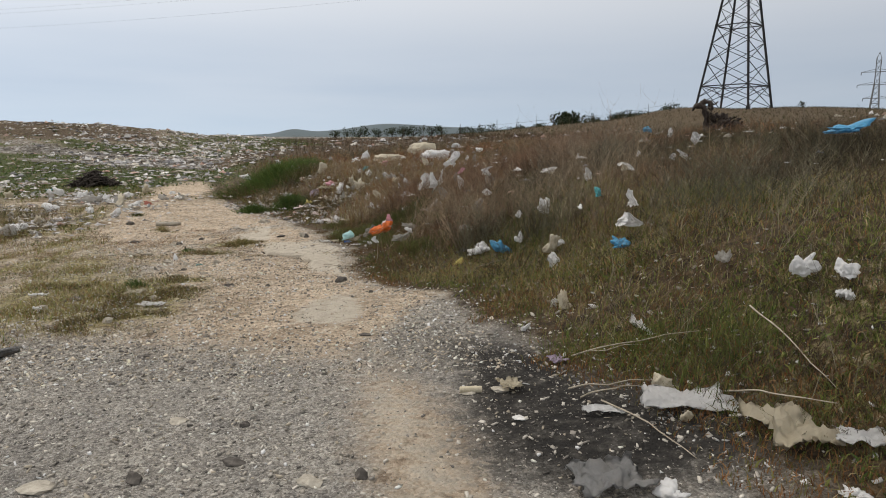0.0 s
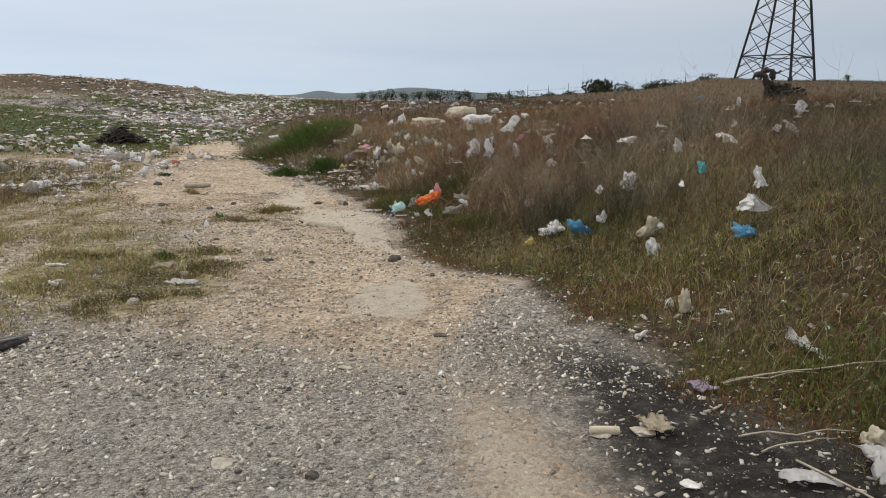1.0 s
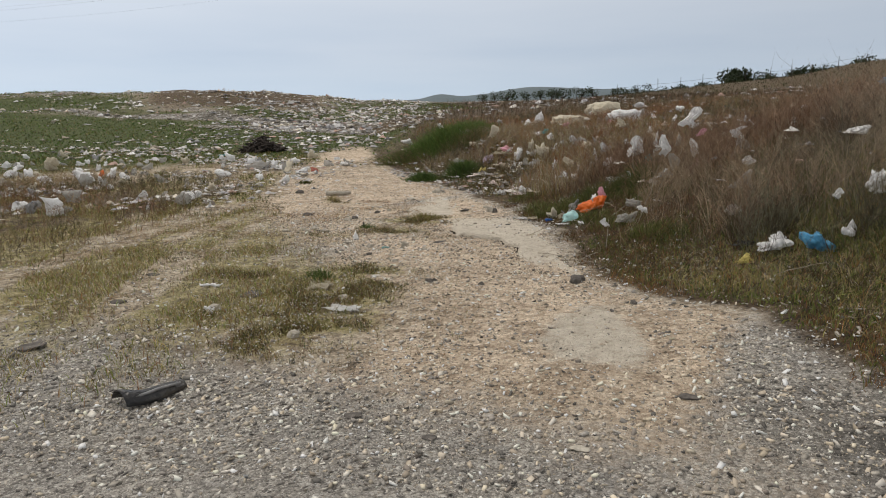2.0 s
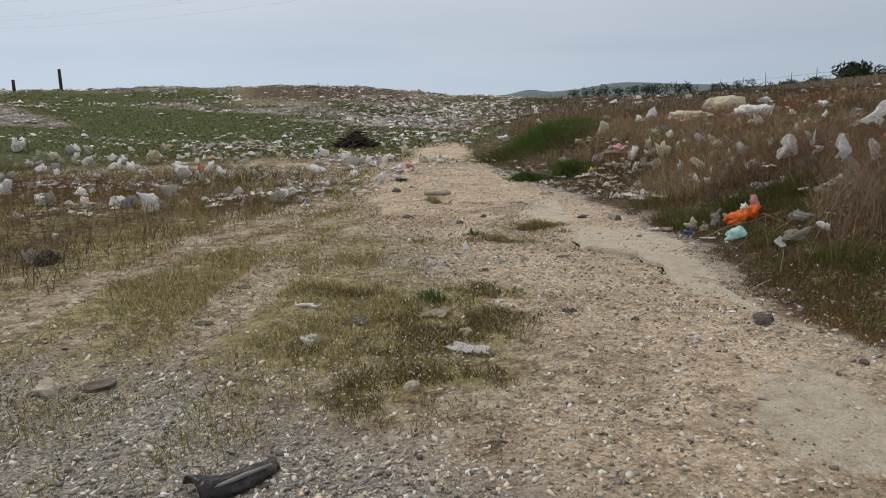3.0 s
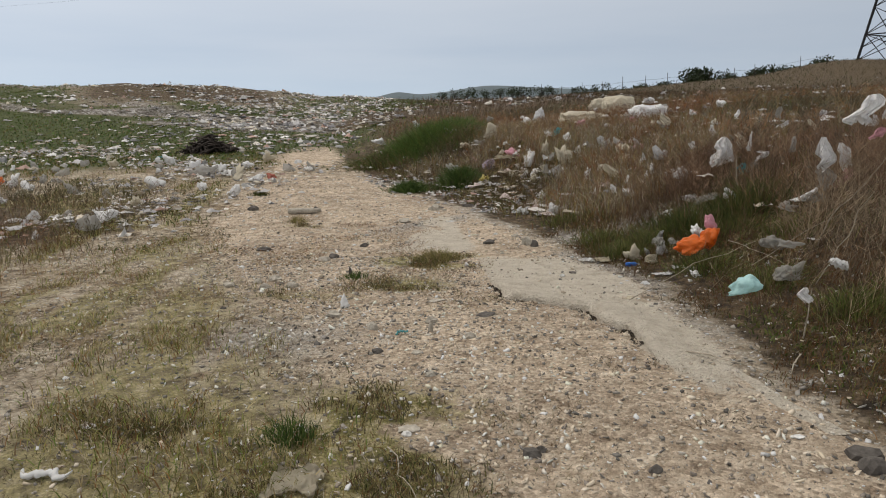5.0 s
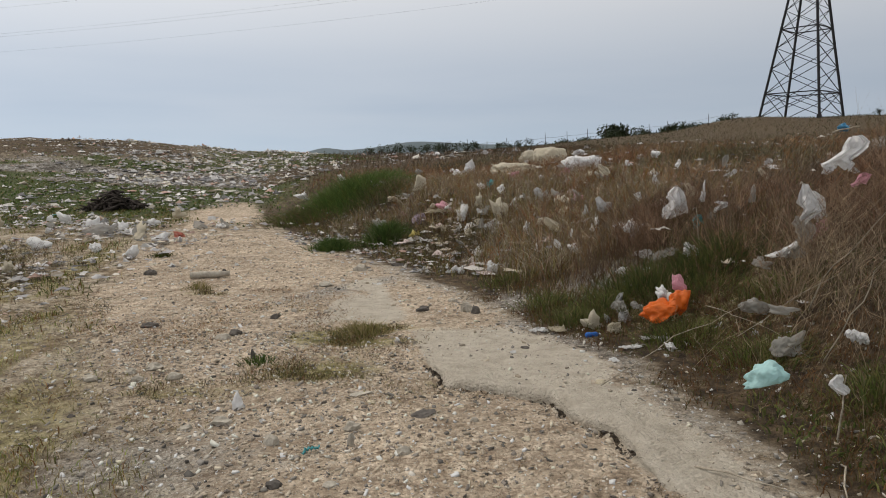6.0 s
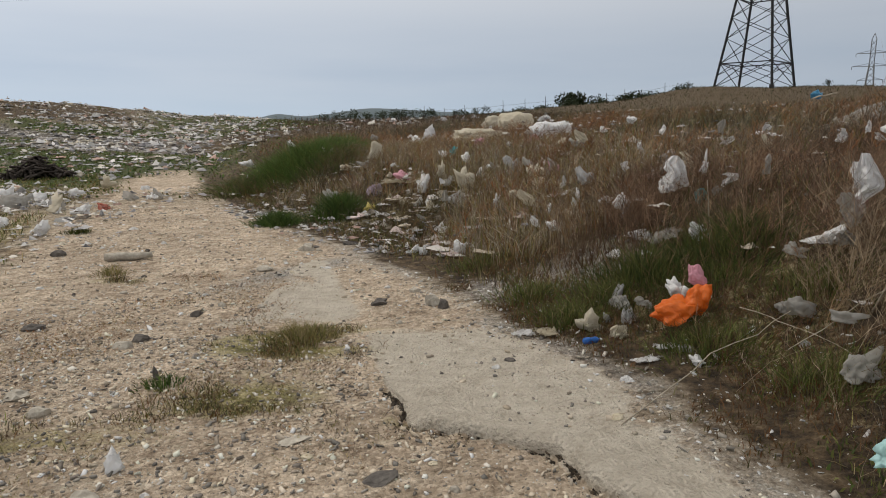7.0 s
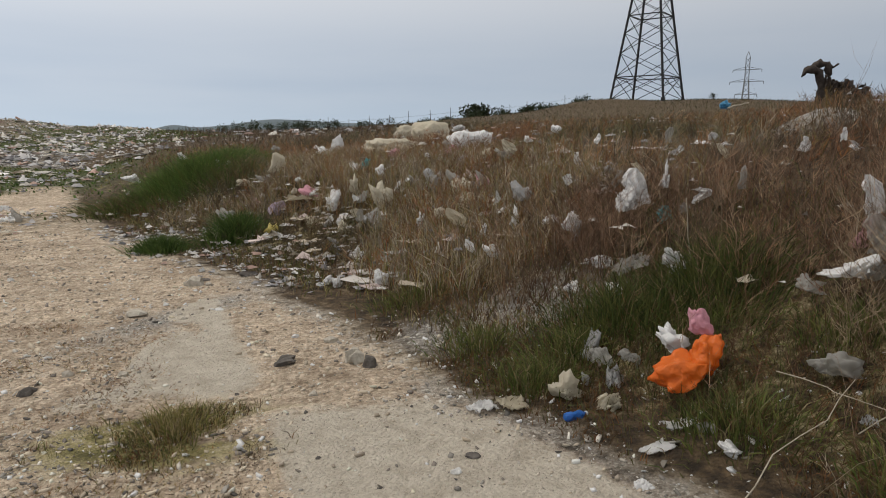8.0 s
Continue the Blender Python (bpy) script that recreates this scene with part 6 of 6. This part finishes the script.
def folded_bag(colour, x, y, label):
    """A carrier bag doubled over: two creased lobes that meet in a deep fold."""
    co, tri, base = [], [], 0
    for seed, w, d, h, tilt, at, puff in ((31.4, 0.30, 0.20, 0.17, -38, (-0.09, -0.02, -0.02), 0.93), (47.2, 0.30, 0.22, 0.20, -62, (0.09, 0.02, 0.04), 0.9)):
        me = crumpled_mesh(seed, w, d, h, 4, puff)
        v = np.empty(len(me.vertices) * 3)
        me.vertices.foreach_get("co", v)
        v = v.reshape(-1, 3) - [0, 0, h / 2]
        c, s0 = math.cos(radians(tilt)), math.sin(radians(tilt))
        v = np.column_stack([v[:, 0] * c + v[:, 2] * s0, v[:, 1], -v[:, 0] * s0 + v[:, 2] * c])
        v[:, 1] += 0.012 * np.abs(((v[:, 0] * c - v[:, 2] * s0) * 22 + 0.6 * np.sin(v[:, 2] * 30)) % 2 - 1)
        co.append(v + np.array(at) + [0, 0, 0.13])
        tri.append(ball(4)[1] + base)
        base += len(v)
        bpy.data.meshes.remove(me)
    me = raw_mesh("plastic_bag", np.concatenate(co), np.concatenate(tri))
    shade_smooth(me)
    me.materials.append(PLASTIC[colour])
    ob = new("plastic_bag", me)
    ob.matrix_world = pose(x, y, float(height(x, y)) + 0.02, 0, 0, 8)
    return tagged(ob, label, "plastic bag", "littered bags")


folded_bag("orange", -1.06, 12.36, "bright orange plastic bag doubled over in the grass")
bag("pink", -0.92, 12.52, 0.15, 0.16, 0.22, slack=0.45)
bag("white", -0.99, 12.67, 0.23, 0.15, 0.1)
bag("grey", -1.35, 12.65, 0.24, 0.18)
bag("clear", -1.34, 12.87, 0.19, 0.18, 0.05)
bag("clear", -1.22, 12.78, 0.16, 0.15, 0.05)
bag("cream", -1.53, 12.42, 0.14, 0.22)
bag("grey", -1.49, 12.75, 0.09, 0.09)
sheet("white", -2.14, 12.64, 0.16, 0.07)
sheet("cream", -1.97, 12.64, 0.15, 0.09)
sheet("white", -1.27, 12.06, 0.18, 0.05)
bag("clear", -1.19, 11.98, 0.14, 0.09)
sheet("white", -1.48, 11.91, 0.17, 0.04)
bag("white", -1.21, 11.76, 0.13, 0.07)
bag("clear", -0.49, 12.01, 0.27, 0.14, 0.05)
bag("grey", -0.62, 11.64, 0.11, 0.09)
bag("white", -0.06, 12.47, 0.37, 0.16, 0.2)
bag("clear", -0.14, 12.63, 0.21, 0.13, 0.1)
bag("white", -0.41, 13.78, 0.18, 0.18, 0.05)
bag("white", -0.71, 14.38, 0.24, 0.10)
bag("white", -1, 14.24, 0.17, 0.08)
bag("white", -0.79, 13.91, 0.24, 0.09)
bag("white", -2.89, 16.37, 0.18, 0.14)
bag("white", -3.01, 16.53, 0.17, 0.14)
bag("white", -2.44, 16.05, 0.22, 0.20)
bag("white", -1.67, 11.66, 0.10, 0.05)
bag("clear", -0.01, 12.37, 0.23, 0.17, 0.2)
bag("clear", -0.64, 11.1, 0.32, 0.17, 0.05)
bag("white", -0.48, 10.6, 0.16, 0.13, 0.25)
bag("clear", -0.52, 11.41, 0.19, 0.09, 0.2)
bag("white", -0.69, 14.43, 0.29, 0.10)
bag("white", -0.37, 13.72, 0.18, 0.20, 0.03)
bag("white", -0.74, 15.55, 0.26, 0.16, 0.1)
bag("white", -1.83, 17.35, 0.19, 0.25, 0.05, fine=3)
bag("grey", -2.28, 18.4, 0.51, 0.21, 0, fine=3)
bag("white", -2.87, 19.54, 0.23, 0.36, 0.05, fine=3)
bag("pink", -3.19, 20.5, 0.50, 0.25, 0, fine=3)
bag("lilac", -3.8, 20.69, 0.58, 0.31, 0, fine=3)
sheet("cream", -3.3, 20.32, 0.78, 0.29, 0.1)
bag("white", -2.96, 19.18, 0.32, 0.19, 0, fine=3)
bag("yellow", -3.84, 19.62, 0.34, 0.21, 0, fine=3)
bag("white", -8.71, 30.05, 0.76, 0.31, 0.1, fine=3)
bag("white", -7.5, 25.57, 0.23, 0.33, 0, fine=3)
bag("white", -6.4, 24.3, 0.19, 0.23, 0, fine=3)
bag("white", -5.1, 24.95, 0.74, 0.26, 0.1, fine=3)
bag("cream", -5.64, 28.79, 0.60, 0.37, 0.1, fine=3)
bag("cream", -4.58, 22.91, 0.36, 0.27, 0.1, fine=3)
bag("white", -7.47, 31.65, 0.38, 0.29, 0.1, fine=3)
bag("cream", -3.93, 22.8, 0.43, 0.45, 0.1, fine=3)
bag("white", -2.69, 25.11, 0.41, 0.44, 0.15, fine=3)
bag("clear", -1.19, 18.4, 0.23, 0.25, 0.1, fine=3)
bag("clear", -0.9, 17.9, 0.22, 0.26, 0.1, fine=3)
bag("clear", -1.63, 19.18, 0.24, 0.26, 0, fine=3)
bag("white", -2.06, 20.26, 0.30, 0.19, 0.1, fine=3)
bag("pink", -1.72, 21.8, 0.24, 0.21, 0.1, fine=3)
bag("teal", -2.29, 21.09, 0.28, 0.22, 0.1, fine=3)
sack("cream", -1.65, 23, 1.07, 0.35, 0.15)
sack("cream", -0.51, 24.99, 0.91, 0.52, 0.15)
sack("white", -0.04, 22.68, 0.93, 0.4, 0.15)
sack("cream", -0.75, 26.95, 0.84, 0.51, 0.1)
bag("white", 0.78, 28, 0.65, 0.21, 0.2, fine=3)
bag("white", 1.29, 21.38, 0.30, 0.17, 0.2, fine=3)
bag("white", 1.68, 16.74, 0.13, 0.20, 0.2, fine=3)
bag("white", 0.6, 20.74, 0.15, 0.14, 0.2, fine=3)
bag("clear", 0.37, 14.15, 0.11, 0.20, 0.2)
bag("white", 0.07, 14.86, 0.16, 0.27, 0.2)
bag("clear", 0.05, 14.41, 0.13, 0.14, 0.1)
bag("grey", -0.74, 14.94, 0.16, 0.23, 0.1)
bag("white", -0.93, 16.17, 0.10, 0.20, 0.1, fine=3)
bag("white", -1.32, 16.15, 0.10, 0.17, 0.1, fine=3)
bag("white", -2.46, 21.18, 0.22, 0.14, 0.1, fine=3)
bag("cream", -2.53, 19.73, 0.29, 0.37, 0.05, fine=3)
bag("cream", -2.18, 18.83, 0.36, 0.42, 0.05, fine=3)
bag("white", -3.97, 39.39, 0.30, 0.32, 0.2, fine=3)
bag("white", -5.34, 25.09, 0.28, 0.26, 0.2, fine=3)
bag("black", -8.83, 8.76, 0.40, 0.25)
bag("clear", -9, 8.68, 0.20, 0.21)
bag("white", -11.08, 12.91, 0.40, 0.31, 0, fine=3)
bag("white", -12.79, 13, 0.29, 0.23, 0, fine=3)
bag("clear", -12.01, 13.15, 0.42, 0.24, 0, fine=3)
bag("white", -14.72, 18.68, 0.30, 0.23, 0, fine=3)
bag("orange", -15.86, 20.16, 0.36, 0.19, 0.05, fine=3)
bag("clear", -10.53, 15.51, 0.24, 0.21, 0, fine=3)
bag("white", -9.81, 13.91, 0.14, 0.15, 0, fine=3)
bag("white", -11.31, 15.31, 0.34, 0.15, 0, fine=3)
bag("white", -17.2, 17.48, 0.41, 0.24, 0, fine=3)
bag("white", -16.37, 18.42, 0.53, 0.26, 0, fine=3)
bag("white", -18.87, 19.83, 0.36, 0.27, 0, fine=3)
bag("cream", -19.34, 22.05, 0.58, 0.44, 0, fine=3)
bag("white", -15.64, 19.14, 0.48, 0.30, 0, fine=3)
bag("white", -13.8, 12.96, 0.34, 0.26, 0, fine=3)
bag("clear", -12.12, 11.07, 0.29, 0.22, 0, fine=3)
bag("white", -9.77, 9.71, 0.15, 0.14, 0.1, fine=3)
bag("white", -29.25, 24.86, 0.99, 0.68, 0, fine=3)
bag("white", -26.61, 25.44, 0.45, 0.38, 0, fine=3)
bag("cream", -24.66, 22.63, 0.54, 0.34, 0, fine=3)
bag("white", -12.59, 23.73, 0.69, 0.33, 0, fine=3)
bag("clear", -11.47, 22.11, 0.79, 0.36, 0, fine=3)
bag("white", -14.31, 25.26, 0.50, 0.36, 0, fine=3)
bag("white", -11.04, 22.62, 0.65, 0.21, 0, fine=3)
bag("teal", -15.85, 27.35, 0.38, 0.20, 0, fine=3)
bag("red", -9.52, 21.92, 0.49, 0.14, 0, fine=3)
bag("white", -2.62, 17.32, 0.21, 0.18, 0, fine=3)
bag("white", -1.33, 15.61, 0.21, 0.15, 0.05, fine=3)
bag("white", -2.69, 19.09, 0.36, 0.25, 0, fine=3)
bag("clear", -0.59, 14.03, 0.41, 0.12, 0.1, fine=3)
bag("grey", -1.32, 13.09, 0.30, 0.17, 0, fine=3)
bag("cream", -1.64, 12.66, 0.23, 0.20, 0, fine=3)
sheet("white", -3.15, 7.18, 0.26, 0.07, 0.01)
sheet("cream", -3.67, 7.95, 0.22, 0.12)
rag("white", -4.82, 7.9, 0.24, 0.08)
bag("white", -4.29, 7.02, 0.13, 0.07)
bag("cream", -4.16, 6.68, 0.08, 0.05)
bag("white", -4.29, 10.78, 0.09, 0.13)
rag("teal", -3.64, 10.03, 0.12, 0.16)
stone("dark", -1.24, 8.28, 0.13, 0.08)
stone("dark", -2.67, 8.33, 0.09, 0.05)
stone("dark", -2.14, 8.22, 0.06, 0.04)
stone("pale", -3.3, 6.5, 0.09, 0.08)
stone("pale", -4.06, 6.3, 0.07, 0.04)
stone("dark", -4.22, 7.61, 0.24, 0.06, True)
stone("dark", -5.36, 7.24, 0.15, 0.06, True)
stone("dark", -5.81, 8.37, 0.15, 0.04, True)
stone("dark", -5.13, 5.97, 0.24, 0.08, True)
stone("pale", -5.35, 5.83, 0.18, 0.11)
stone("pale", -6.99, 7.53, 0.16, 0.05)
stone("pale", -0.6, 2.91, 0.13, 0.07, True)
stone("dark", -1.03, 3.17, 0.12, 0.06, True)
stone("dark", -0.37, 2.95, 0.07, 0.06)
stone("dark", -0.62, 5.59, 0.11, 0.04, True)
stone("pale", -1.89, 2.98, 0.18, 0.06, True)
stone("dark", -2.36, 5.17, 0.1, 0.04, True)
stone("dark", -1.9, 4.97, 0.08, 0.03, True)
stone("dark", -1.11, 3.64, 0.06, 0.04)
stone("pale", -1.19, 4.93, 0.09, 0.03, True)
stone("pale", 0.39, 4.06, 0.12, 0.05, True)
stone("pale", 0.19, 4.04, 0.1, 0.04, True)
stone("white", 0.45, 3.59, 0.09, 0.03, True)
stone("pale", 0.84, 4.59, 0.09, 0.05, True)
stone("pale", -1.53, 3.75, 0.11, 0.04, True)
stone("dark", -1.45, 3, 0.09, 0.06)
stone("pale", -3.48, 10.39, 0.1, 0.07)
stone("pale", -3.44, 10.14, 0.04, 0.11)
stone("pale", -3.14, 10.03, 0.09, 0.05)
stone("pale", -3.9, 10.18, 0.1, 0.08)
stone("pale", -5.29, 11.43, 0.1, 0.07)
stone("pale", -5.32, 11.76, 0.15, 0.07)
stone("pale", -5.03, 11.47, 0.12, 0.08)
stone("pale", -5.13, 12.75, 0.15, 0.07)
stone("dark", -5.06, 12.92, 0.16, 0.07)
stone("dark", -4.87, 13.6, 0.09, 0.07)
stone("dark", -3.28, 13.92, 0.13, 0.06)
stone("cream", -1.88, 11.13, 0.07, 0.04)
stone("pale", -3.53, 11.03, 0.16, 0.03, True)
stone("dark", -3.08, 10.61, 0.16, 0.04, True)
stone("pale", -4.31, 10.53, 0.13, 0.06)
stone("dark", -7.91, 17.1, 0.25, 0.11)
stone("dark", -6.11, 13.31, 0.18, 0.07)
stone("pale", -2.8, 13.78, 0.14, 0.13)
stone("dark", -4.6, 12.04, 0.04, 0.12)
stone("dark", -3.28, 13.82, 0.14, 0.06)
stone("pale", -2.79, 13.73, 0.12, 0.11)
stone("dark", -2.7, 13.59, 0.09, 0.12)
stone("pale", -2.97, 14.31, 0.11, 0.06)
stone("dark", -4.88, 13.66, 0.11, 0.04)
stone("pale", -4.48, 17, 0.23, 0.14)
stone("dark", -4.45, 17.23, 0.21, 0.06, True)
stone("dark", -3.92, 17.36, 0.24, 0.09, True)
stone("pale", -4.76, 15.67, 0.23, 0.08)
stone("pale", -3.29, 7.56, 0.11, 0.07)
stone("pale", -3.5, 7.65, 0.06, 0.04)
stone("pale", -4.31, 7.11, 0.13, 0.07)
stone("dark", -4.23, 7.68, 0.16, 0.07, True)
stone("pale", -2.74, 8.53, 0.05, 0.03)
stone("dark", -2.63, 8.37, 0.05, 0.04)
stone("pale", -3.29, 8.53, 0.12, 0.04, True)
stone("dark", -1.24, 8.38, 0.14, 0.08)
stone("pale", -5.68, 11.48, 0.14, 0.06)
stone("pale", -5.46, 11.66, 0.1, 0.05)

# loose stones on the track
stone_rng = random.Random(41)
for _ in range(90):
    sy = stone_rng.uniform(7.5, 19)
    sx = float(margin(sy)) - stone_rng.uniform(0.3, 4.2)
    size = stone_rng.choice((0.03, 0.04, 0.05, 0.06, 0.08))
    stone(stone_rng.choice(("pale", "pale", "cream", "white", "dark")), sx, sy, size, size * stone_rng.uniform(0.4, 0.7), stone_rng.random() < 0.3)
